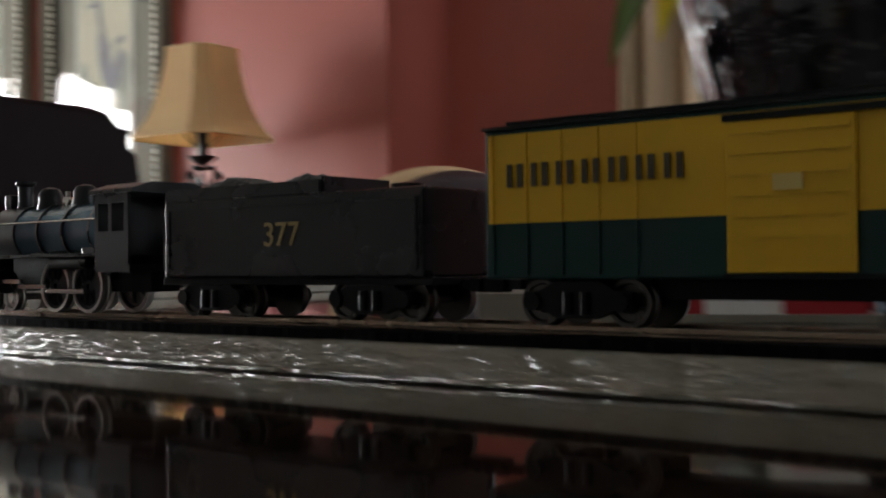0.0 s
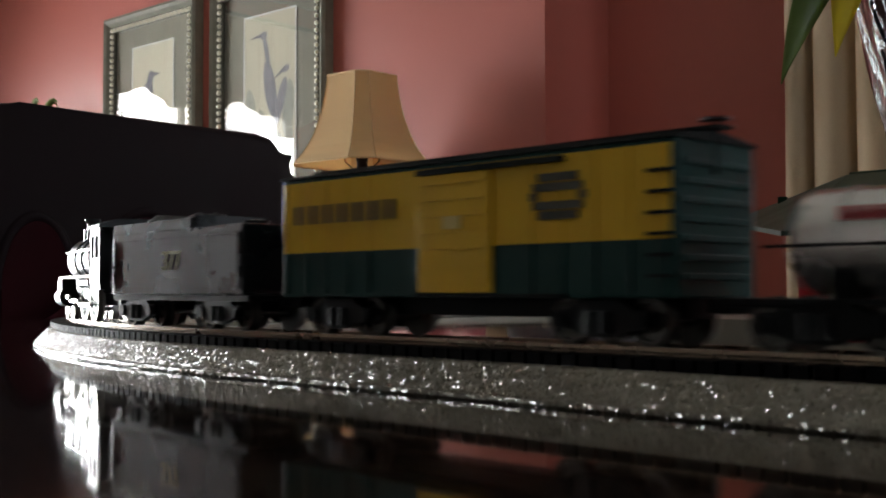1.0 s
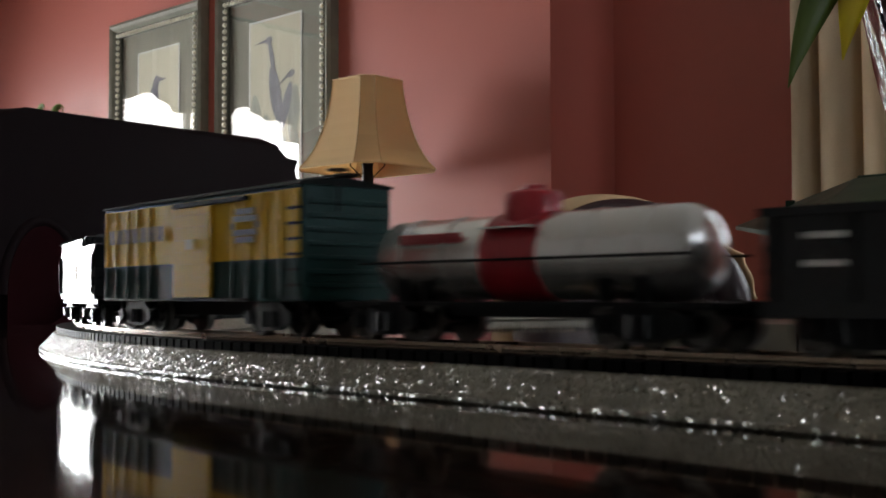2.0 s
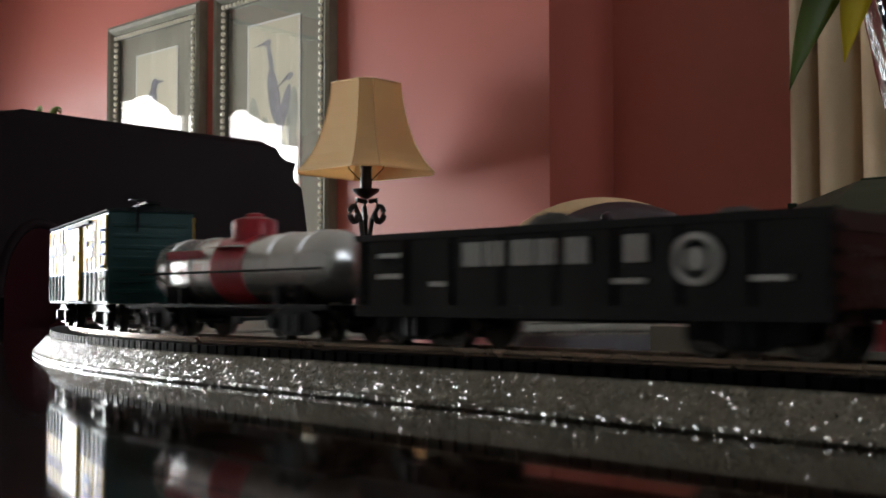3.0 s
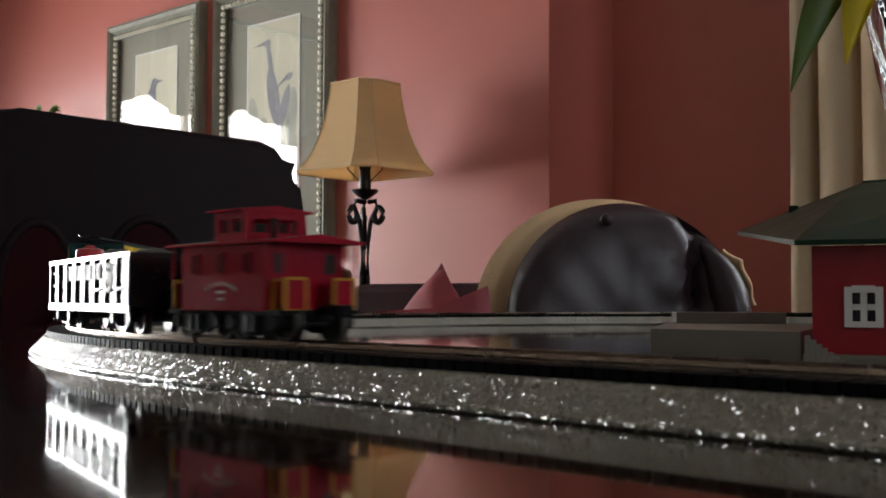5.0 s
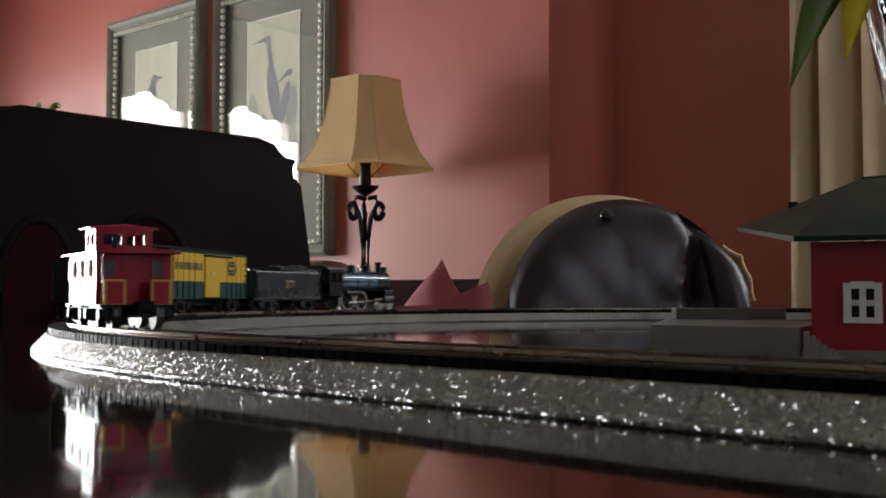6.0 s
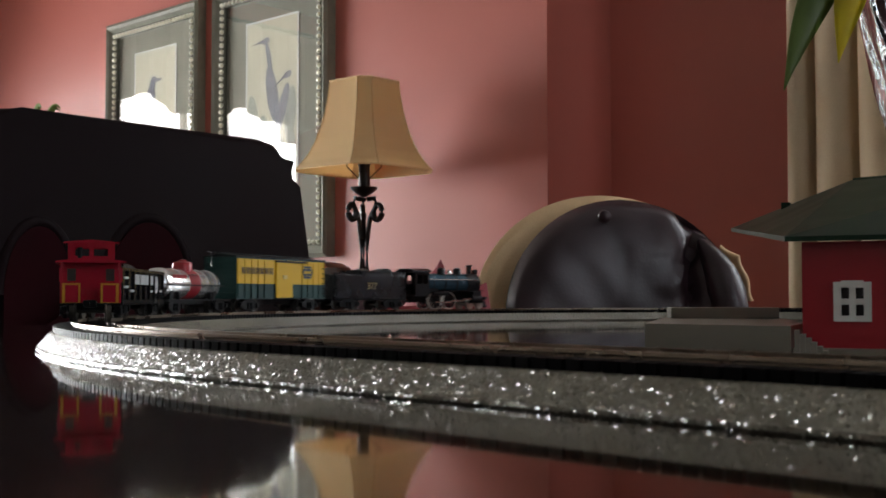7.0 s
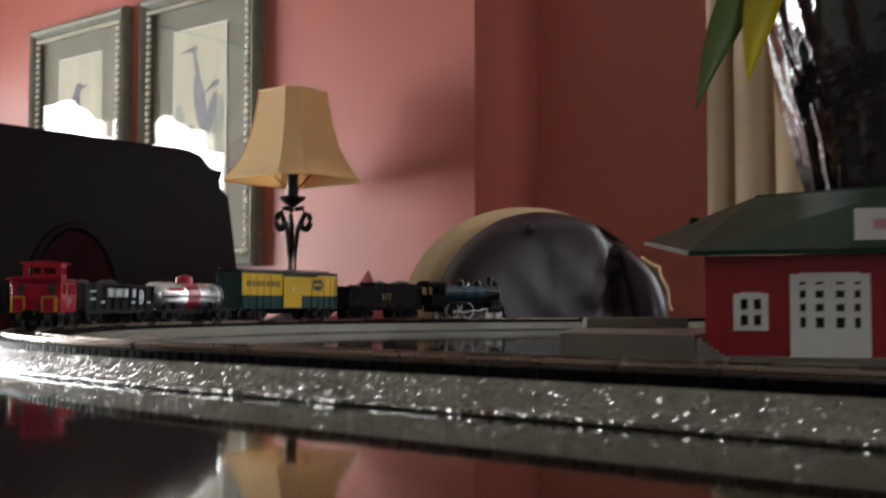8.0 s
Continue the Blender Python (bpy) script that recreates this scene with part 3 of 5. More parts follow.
            part("end_rib", box(B(), a, b, -W + 0.002, W - 0.002, 0.0150 + k * 0.0042, 0.0165 + k * 0.0042, 0.0003), M["green"], body)
        truck(o, sx * 0.047)
        coupler(o, sx * L, sx)
    part("underframe", box(B(), -L + 0.004, L - 0.004, -0.005, 0.005, 0.0062, z0), M["black"], o)
    return o


def tank_car():
    o = thing("tank_car", Matrix(), "silver model tank car with a red band and red dome", "tank car")
    r, zc, L = 0.0112, 0.0226, 0.054
    prof = [(0.001, -L), (r * 0.55, -L + 0.0008), (r * 0.85, -L + 0.0026), (r, -L + 0.0058), (r, L - 0.0058), (r * 0.85, L - 0.0026), (r * 0.55, L - 0.0008), (0.001, L)]
    rot = Matrix.Translation((0, 0, zc)) @ Matrix.Rotation(radians(90), 4, "Y")
    tank = part("tank", lathe(B(), prof, 36, m=rot), M["silver"], o, "silver cylinder", smooth=True)
    part("red_band", lathe(B(), [(r + 0.0001, -0.0095), (r + 0.0003, -0.0094), (r + 0.0003, 0.0094), (r + 0.0001, 0.0095)], 36, m=rot, closed=False), M["red"], tank, "red painted band", smooth=True)
    for x in (-0.040, -0.0235, 0.0235, 0.040):
        part("seam", lathe(B(), [(r, -0.0004), (r + 0.0004, -0.0003), (r + 0.0004, 0.0003), (r, 0.0004)], 36, m=Matrix.Translation((x, 0, 0)) @ rot, closed=False), M["silver"], tank)
    dome = part("dome", lathe(B(), [(0.0074, zc + r - 0.003), (0.0074, zc + r + 0.0042), (0.0068, zc + r + 0.0053), (0.0040, zc + r + 0.0061), (0.0010, zc + r + 0.0062)], 24), M["red"], o, "red dome", smooth=True)
    part("hatch", lathe(B(), [(0.0028, zc + r + 0.0060), (0.0028, zc + r + 0.0072), (0.001, zc + r + 0.0076)], 14), M["red"], dome)
    for side in (-1, 1):
        bm = B()
        tube(bm, [(-L - 0.001, side * (r + 0.0018), zc - 0.001), (L + 0.001, side * (r + 0.0018), zc - 0.001)], 0.0004, 6)
        for k in range(7):
            x = -L + 0.008 + k * (2 * L - 0.016) / 6
            cyl(bm, (x, side * (r - 0.0005), zc - 0.001), (x, side * (r + 0.0020), zc - 0.001), 0.0005, seg=6)
        part("handrail", bm, M["black"], o)
        part("platform", box(B(), -0.009, 0.009, *sorted((side * 0.0068, side * 0.0125)), zc + r * 0.62, zc + r * 0.66), M["silver"], o, "small walkway beside the dome")
        bm = B()
        for k in range(7):
            u = (0.018 + k * 0.0034) * (1 if side > 0 else -1)
            a, b = sorted((side * (r - 0.0012), side * (r - 0.0002)))
            box(bm, u - 0.0011, u + 0.0011, a, b, zc + 0.0040, zc + 0.0066)
        part("lettering", bm, M["red"], o, "a row of small red letter-sized bars")
        for x in (-0.030, 0.030):
            a = side * 0.0082
            part("strap", box(B(), x - 0.001, x + 0.001, *sorted((a, a + side * 0.003)), 0.0108, zc - 0.006), M["black"], o)
    bm = B()
    box(bm, -0.060, 0.060, -0.0060, 0.0060, 0.0070, 0.0108, 0.0005)
    box(bm, -0.062, -0.047, -0.0145, 0.0145, 0.0092, 0.0110, 0.0003)
    box(bm, 0.047, 0.062, -0.0145, 0.0145, 0.0092, 0.0110, 0.0003)
    part("underframe", bm, M["black"], o)
    for side in (-1, 1):
        part("running_board", box(B(), -0.062, 0.062, *sorted((side * 0.0118, side * 0.0155)), 0.0100, 0.0110), M["black"], o)
    for sx in (-1, 1):
        bm = B()
        prism(bm, [(-0.009, 0.0109), (0.009, 0.0109), (0.0098, 0.0172), (0.006, 0.0128), (-0.006, 0.0128), (-0.0098, 0.0172)], sx * 0.040 - 0.0025, sx * 0.040 + 0.0025, lambda u, v, w: (w, u, v))
        part("saddle", bm, M["black"], o)
        truck(o, sx * 0.043)
        coupler(o, sx * 0.060, sx)
    return o


def gondola():
    o = thing("gondola", Matrix(), "black model gondola wagon with white lettering and a coal load", "gondola wagon")
    L, W, z0, z1 = 0.0690, 0.0155, 0.0100, 0.0295
    body = part("floor", box(B(), -L, L, -W, W, z0, z0 + 0.0015), M["gondola"], o)
    for side in (-1, 1):
        a, b = sorted((side * (W - 0.0010), side * W))
        part("side", box(B(), -L, L, a, b, z0 + 0.0015, z1), M["gondola"], o)
        a, b = sorted((side * (L - 0.0010), side * L))
        part("end", box(B(), a, b, -W + 0.001, W - 0.001, z0 + 0.0015, z1), M["gondola"], o)
    for side in (-1, 1):
        a, b = sorted((side * W, side * (W + 0.0014)))
        part("top_rail", box(B(), -L - 0.0006, L + 0.0006, a, b, z1 - 0.0014, z1 + 0.0004), M["gondola"], o)
        part("side_sill", box(B(), -L, L, a, b, z0 - 0.0020, z0 + 0.0010), M["gondola"], o)
        for k in range(9):
            u = -L + 0.0016 + k * (2 * L - 0.0032) / 8
            rib = [(-0.0012, -0.0002), (0.0012, -0.0002), (0.0011, 0.0007), (0.0005, 0.0013), (-0.0005, 0.0013), (-0.0011, 0.0007)]
            part("rib", prism(B(), rib, z0 + 0.0010, z1 - 0.0014, lambda p, q, w, u=u, side=side: (u + p, side * (W + q), w)), M["gondola"], o)
        f = 1 if side > 0 else -1
        for c, (u0, u1) in enumerate(((-0.028, -0.0225), (-0.0205, -0.0150), (-0.0115, -0.0060), (-0.0040, 0.0012), (0.0050, 0.0105), (0.0215, 0.0265))):
            uu0, uu1 = sorted((-u0 * f, -u1 * f))
            bm = B()
            a, b = sorted((side * (W + 0.0003), side * (W + 0.0013)))
            w = uu1 - uu0
            box(bm, uu0, uu0 + w * 0.38, a, b, 0.0205, 0.0265)
            box(bm, uu1 - w * 0.38, uu1, a, b, 0.0205, 0.0265)
            part("lettering", bm, M["letter_white"], o, "pair of white letter-sized bars")
        bm = B()
        u = -0.039 * f
        m = Matrix.Translation((u, side * (W + 0.0004), 0.0208)) @ Matrix.Rotation(radians(-90 * side), 4, "X")
        lathe(bm, [(0.0042, 0), (0.0042, 0.0009), (0.0056, 0.0009), (0.0056, 0)], 24, m=m, closed=False)
        lathe(bm, [(0.0024, 0.0), (0.0024, 0.0009)], 16, m=m)
        part("emblem", bm, M["letter_white"], o, "white round emblem")
        for u0, u1, zz in ((0.050, 0.060, 0.0235), (0.050, 0.060, 0.0180), (-0.060, -0.052, 0.0160), (0.034, 0.040, 0.0158), (-0.026, -0.018, 0.0158)):
            p, q = sorted((u0 * f, u1 * f))
            part("marking", box(B(), p, q, *sorted((side * (W + 0.0002), side * (W + 0.0012))), zz, zz + 0.0012), M["letter_white"], o, "small white bar")
    bm = B()
    rnd = random.Random(5)

    def heap(i, j):
        x, y = -L + 0.002 + (2 * L - 0.004) * i, -W + 0.0015 + (2 * W - 0.003) * j
        edge = min(1, 5 * i, 5 * (1 - i)) * min(1, 3.0 * j, 3.0 * (1 - j))
        return Vector((x, y, z1 - 0.004 + edge * (0.0045 + 0.0022 * math.sin(i * 14) + 0.0016 * math.sin(i * 33 + 1)) + rnd.uniform(-0.0006, 0.0006)))
    grid(bm, 70, 14, heap)
    part("coal_load", bm, M["coal"], o, "heaped black coal", smooth=True)
    for sx in (-1, 1):
        for k in range(4):
            a, b = sorted((sx * L, sx * (L + 0.0009)))
            part("end_rib", box(B(), a, b, -W + 0.001, W - 0.001, z0 + 0.002 + k * 0.0045, z0 + 0.0032 + k * 0.0045), M["gondola"], body)
        truck(o, sx * 0.049)
        coupler(o, sx * L, sx)
    part("underframe", box(B(), -L + 0.004, L - 0.004, -0.004, 0.004, 0.0070, z0), M["black"], o)
    return o


def caboose():
    o = thing("caboose", Matrix(), "glossy red model caboose with a roof cupola", "caboose")
    L, W, z0, z1 = 0.040, 0.0158, 0.0110, 0.0360
    mat = M["caboose_red"]
    body = part("body", box(B(), -L, L, -W, W, z0, z1, 0.0005), mat, o)
    bm = B()
    prism(bm, [(-W - 0.0022, z1), (W + 0.0022, z1), (W + 0.0020, z1 + 0.0010), (0, z1 + 0.0034), (-W - 0.0020, z1 + 0.0010)], -L - 0.0135, L + 0.0135, lambda u, v, w: (w, u, v))
    part("roof", bm, mat, o)
    cz = z1 + 0.0010
    # open-windowed cupola: sill, corner and middle posts, header
    cup = part("cupola", box(B(), -0.0135, 0.0150, -0.0125, 0.0125, cz, cz + 0.0040, 0.0003), mat, o, "red cupola with open windows on the roof")
    for y in (-0.0118, 0.0118):
        part("cupola_header", box(B(), -0.0135, 0.0150, y - 0.0007, y + 0.0007, cz + 0.0092, cz + 0.0120), mat, cup)
        for x, hw in ((-0.0122, 0.0013), (0.0007, 0.0016), (0.0137, 0.0013)):
            part("cupola_post", box(B(), x - hw, x + hw, y - 0.0007, y + 0.0007, cz + 0.0040, cz + 0.0092), mat, cup)
    for x in (-0.0129, 0.0144):
        part("cupola_header", box(B(), x - 0.0006, x + 0.0006, -0.0111, 0.0111, cz + 0.0092, cz + 0.0120), mat, cup)
        for y in (-0.0100, 0.0, 0.0100):
            part("cupola_post", box(B(), x - 0.0006, x + 0.0006, y - 0.0011, y + 0.0011, cz + 0.0040, cz + 0.0092), mat, cup)
    bm = B()
    prism(bm, [(-0.0150, cz + 0.0120), (0.0150, cz + 0.0120), (0.0148, cz + 0.0128), (0, cz + 0.0144), (-0.0148, cz + 0.0128)], -0.0155, 0.0170, lambda u, v, w: (w, u, v))
    part("cupola_roof", bm, mat, cup)
    for side in (-1, 1):
        for u in (-0.0245, 0.0, 0.0245) if side > 0 else (-0.024, 0.005, 0.024):
            w = part("side_window", box(B(), u - 0.0026, u + 0.0026, *sorted((side * W, side * (W + 0.0003))), 0.0255, 0.0325), M["cab_glass"], o)
            a, b = sorted((side * W, side * (W + 0.0008)))
            bm = B()
            for p0, p1, q0, q1 in ((-0.0034, -0.0026, 0.0247, 0.0333), (0.0026, 0.0034, 0.0247, 0.0333), (-0.0026, 0.0026, 0.0325, 0.0333), (-0.0026, 0.0026, 0.0247, 0.0255)):
                box(bm, u + p0, u + p1, a, b, q0, q1)
            part("window_trim", bm, mat, w)
        # pale arched lettering on the side, as short bars
        for k in range(9):
            t = (k - 4) / 4
            u = 0.0135 * t
            part("lettering", box(B(), u - 0.0010, u + 0.0010, *sorted((side * W, side * (W + 0.0003))), 0.0205 - 0.0020 * t * t, 0.0221 - 0.0020 * t * t), M["letter_pink"], o, "pale lettering bar")
        for zz, hw in ((0.0176, 0.0042), (0.0150, 0.0028)):
            part("lettering", box(B(), -hw, hw, *sorted((side * W, side * (W + 0.0003))), zz, zz + 0.0011), M["letter_pink"], o, "pale lettering bar")
        for sx in (-1, 1):
            bm = B()
            x0, x1 = sx * 0.0425, sx * 0.0525
            a, b = side * 0.0130, side * 0.0142
            for x in (x0, x1):
                box(bm, x - 0.0005, x + 0.0005, *sorted((a, b)), z0, 0.0225)
            for z in (0.0225, 0.0112):
                box(bm, *sorted((x0, x1)), *sorted((a, b)), z - 0.0006, z + 0.0004)
            part("handrail", bm, M["rail_yellow"], o, "yellow end handrail")
    for sx in (-1, 1):
        part("end_platform", box(B(), *sorted((sx * L, sx * 0.0535)), -W, W, z0 - 0.0010, z0 + 0.0006), M["black"], o)
        part("end_door", box(B(), *sorted((sx * L, sx * (L + 0.0005))), -0.0040, 0.0040, z0 + 0.001, 0.0325), mat, o)
        for y in (-0.0100, 0.0100):
            part("end_window", box(B(), *sorted((sx * L, sx * (L + 0.0004))), y - 0.0022, y + 0.0022, 0.0250, 0.0325), M["dark_glass"], o)
        for y in (-0.0145, 0.0145):
            part("corner_post", cyl(B(), (sx * 0.0525, y, 0.0235), (sx * 0.0525, y, z1), 0.0005, seg=6), mat, o)
        for y in (-0.0098, 0.0098):
            bm = B()
            xa, xb = sorted((sx * 0.0520, sx * 0.0532))
            for y0, y1, q0, q1 in ((-0.0046, -0.0036, z0, 0.0235), (0.0036, 0.0046, z0, 0.0235), (-0.0036, 0.0036, 0.0225, 0.0235), (-0.0036, 0.0036, z0, z0 + 0.0009)):
                box(bm, xa, xb, y + y0, y + y1, q0, q1)
            rail = part("end_railing", bm, M["rail_yellow"], o, "orange-yellow railing frame")
            part("infill", box(B(), *sorted((sx * 0.0524, sx * 0.0528)), y - 0.0036, y + 0.0036, z0 + 0.0009, 0.0225), mat, rail)
        truck(o, sx * 0.0165)
        coupler(o, sx * 0.0325, sx)
    part("underframe", box(B(), -0.052, 0.052, -0.0065, 0.0065, 0.0075, z0 - 0.001), M["black"], o)
    part("battery_box", box(B(), -0.012, 0.012, -0.0135, 0.0135, 0.0055, z0 - 0.0005, 0.0005), M["black"], o)
    bm = B()
    cyl(bm, (-0.025, 0.006, z1), (-0.025, 0.006, z1 + 0.0085), 0.0012, seg=8)
    cyl(bm, (-0.025, 0.006, z1 + 0.0085), (-0.025, 0.006, z1 + 0.0100), 0.0018, 0.0012, seg=8)
    part("chimney", bm, M["black"], o)
    squeeze(o, 0.61, 0.94, 0.83)
    return o


M["rail_yellow"] = material("orange_yellow_paint", (0.60, 0.26, 0.02), rough=0.4, spec=0.3)
M["letter_pink"] = material("pale_pink_lettering", (0.62, 0.30, 0.30), rough=0.5)


def tender():
    o = thing("tender", Matrix(), "black model steam tender with a coal load", "tender")
    L, W, z0, z1 = 0.050, 0.0150, 0.0115, 0.0345
    part("tank", box(B(), -L, L, -W, W, z0, z1, 0.0007), M["tender_black"], o)
    bm = B()
    for side in (-1, 1):
        a, b = sorted((side * W, side * (W + 0.0005)))
        for z in (z0 + 0.0018, z1 - 0.0030):
            box(bm, -L + 0.002, L - 0.002, a, b, z, z + 0.0007)
        for u in (-L + 0.002, L - 0.0027):
            box(bm, u, u + 0.0007, a, b, z0 + 0.0025, z1 - 0.003)
    part("beading", bm, M["tender_black"], o)
    bm = B()
    rnd = random.Random(9)
    grid(bm, 40, 12, lambda i, j: Vector((-0.012 + 0.060 * i, -0.0125 + 0.025 * j, z1 - 0.0004 + min(1, 5 * i, 6 * (1 - i)) * min(1, 4 * j, 4 * (1 - j)) * (0.0050 + 0.0020 * math.sin(i * 11)) + rnd.uniform(-0.0006, 0.0006))))
    part("coal_load", bm, M["coal"], o, "heaped black coal", smooth=True)
    bm = B()
    for side in (-1, 1):
        a, b = sorted((side * (W - 0.0015), side * (W - 0.0003)))
        box(bm, -0.014, L, a, b, z1, z1 + 0.0035)
    box(bm, -0.0152, -0.014, -W + 0.0015, W - 0.0015, z1, z1 + 0.0045)
    part("coal_bunker", bm, M["tender_black"], o)
    bm = B()
    lathe(bm, [(0.0045, z1), (0.0045, z1 + 0.002), (0.001, z1 + 0.0024)], 16, m=Matrix.Translation((-0.033, 0, 0)))
    part("water_hatch", bm, M["tender_black"], o)
    part("underframe", box(B(), -L - 0.002, L + 0.002, -0.0138, 0.0138, 0.0095, z0, 0.0003), M["black"], o)
    for side in (-1, 1):
        number(o, "377", 0.0095, M["letter_gold"], pose(0, side * (W + 0.0002), 0.0232, 90, 0, 180 if side > 0 else 0))
        for u in (-L + 0.001, L - 0.001):
            part("grab_rail", cyl(B(), (u, side * (W + 0.0009), 0.014), (u, side * (W + 0.0009), 0.030), 0.0004, seg=6), M["black"], o)
    for sx in (-1, 1):
        truck(o, sx * 0.031)
    coupler(o, -L - 0.002, -1)
    return o


def locomotive():
    o = thing("steam_locomotive", Matrix(), "black model steam locomotive with a blue-grey boiler and bright wheel rims", "locomotive")
    rot = Matrix.Rotation(radians(90), 4, "Y")
    zc, r = 0.0275, 0.0098
    part("boiler", lathe(B(), [(r * 1.05, -0.022), (r * 1.05, -0.004), (r, 0.0), (r, 0.036)], 28, m=Matrix.Translation((0, 0, zc)) @ rot), M["boiler"], o, "blue-grey boiler barrel", smooth=True)
    part("smokebox", lathe(B(), [(r * 1.03, 0.036), (r * 1.03, 0.052), (r * 0.92, 0.0532), (r * 0.6, 0.0545), (0.001, 0.0552)], 28, m=Matrix.Translation((0, 0, zc)) @ rot), M["loco_black"], o, smooth=True)
    for x in (-0.012, 0.004, 0.020, 0.0355):
        part("boiler_band", lathe(B(), [(r * 1.0, -0.0006), (r * 1.06, -0.0005), (r * 1.06, 0.0005), (r * 1.0, 0.0006)], 28, m=Matrix.Translation((x, 0, zc)) @ rot, closed=False), M["loco_black"], o)
    part("chimney", lathe(B(), [(0.0032, zc + 0.007), (0.0026, zc + 0.012), (0.0026, zc + 0.0175), (0.0036, zc + 0.0185), (0.0036, zc + 0.0195), (0.0022, zc + 0.0195)], 18, m=Matrix.Translation((0.044, 0, 0))), M["loco_black"], o, smooth=True)
    for x, h in ((0.027, 0.0165), (0.005, 0.0165)):
        part("dome", lathe(B(), [(0.0052, zc + 0.007), (0.0043, zc + 0.0115), (0.0042, zc + h - 0.0025), (0.0030, zc + h - 0.0006), (0.001, zc + h)], 18, m=Matrix.Translation((x, 0, 0))), M["loco_black"], o, smooth=True)
    bm = B()
    cyl(bm, (0.016, 0.0, zc + 0.009), (0.016, 0.0, zc + 0.0145), 0.0011, seg=8)
    lathe(bm, [(0.0018, zc + 0.0125), (0.0024, zc + 0.0105)], 12, m=Matrix.Translation((0.016, 0, 0)))
    part("bell", bm, M["bright"], o)
    part("headlamp", box(B(), 0.050, 0.0545, -0.0025, 0.0025, zc + 0.0095, zc + 0.0150, 0.0006), M["loco_black"], o)
    # cab of plates with open windows
    cab = part("cab", box(B(), -0.0405, -0.0220, -0.0140, 0.0140, 0.0135, 0.0160), M["loco_black"], o)
    for side in (-1, 1):
        a, b = sorted((side * 0.0130, side * 0.0142))
        bm = B()
        for u0, u1, q0, q1 in ((-0.0400, -0.0220, 0.0160, 0.0265), (-0.0400, -0.0380, 0.0265, 0.0385), (-0.0312, -0.0296, 0.0265, 0.0355), (-0.0240, -0.0220, 0.0265, 0.0385), (-0.0380, -0.0240, 0.0355, 0.0385)):
            box(bm, u0, u1, a, b, q0, q1)
        part("cab_side", bm, M["loco_black"], cab)
    part("cab_front", box(B(), -0.0228, -0.0220, -0.0130, 0.0130, 0.0160, 0.0385), M["loco_black"], cab)
    bm = B()
    prism(bm, [(-0.0155, 0.0385), (0.0155, 0.0385), (0.0150, 0.0398), (0.008, 0.0420), (-0.008, 0.0420), (-0.0150, 0.0398)], -0.0440, -0.0200, lambda u, v, w: (w, u, v))
    part("cab_roof", bm, M["loco_black"], cab)
    for side in (-1, 1):
        part("running_board", box(B(), -0.0220, 0.0520, *sorted((side * 0.0070, side * 0.0140)), 0.0188, 0.0198), M["loco_black"], o)
        part("handrail", tube(B(), [(-0.020, side * 0.0108, zc + 0.0035), (0.050, side * 0.0108, zc + 0.0035)], 0.0004, 6), M["bright"], o)
        cy = part("cylinder", cyl(B(), (0.0365, side * 0.0118, 0.0105), (0.0500, side * 0.0118, 0.0105), 0.0044, seg=18), M["loco_black"], o, smooth=True)
        part("valve_chest", box(B(), 0.0375, 0.0490, *sorted((side * 0.0085, side * 0.0150)), 0.0135, 0.0186, 0.0006), M["loco_black"], cy)
        part("main_rod", box(B(), 0.0085, 0.0260, *sorted((side * 0.0131, side * 0.0137)), 0.0080, 0.0094), M["bright"], o)
        part("crosshead_guide", box(B(), 0.0235, 0.0370, *sorted((side * 0.0135, side * 0.0146)), 0.0098, 0.0112), M["bright"], o)
        part("side_rod", box(B(), -0.0130, 0.0095, *sorted((side * 0.0122, side * 0.0130)), 0.0064, 0.0080, 0.0003), M["bright"], o)
        part("air_tank", cyl(B(), (-0.016, side * 0.0122, 0.0165), (0.006, side * 0.0122, 0.0165), 0.0020, seg=12), M["loco_black"], o, smooth=True)
    part("frame", box(B(), -0.040, 0.056, -0.0055, 0.0055, 0.0070, 0.0188), M["black"], o)
    bm = B()
    for k in range(-4, 5):
        y = k * 0.0030
        tube(bm, [(0.0570, y * 0.85, 0.0105), (0.0655 - abs(k) * 0.0012, y * 0.75, 0.0018)], 0.0006, 5)
    box(bm, 0.0545, 0.0575, -0.0140, 0.0140, 0.0100, 0.0130)
    part("cowcatcher", bm, M["loco_black"], o)
    part("fire_box", box(B(), -0.0225, -0.0050, -0.0085, 0.0085, 0.0120, 0.0250, 0.001), M["loco_black"], o)
    for x in (-0.0115, 0.0080):
        w = driver(o, x, 0.0088)
        WHEELS.append((w, x, 0.0088, 0.0088))
    for x in (0.0370, 0.0505):
        w = wheelset(o, x, 0.0048, 0.0048, M["tyre"], "pilot_wheelset")
        WHEELS.append((w, x, 0.0048, 0.0048))
    return o


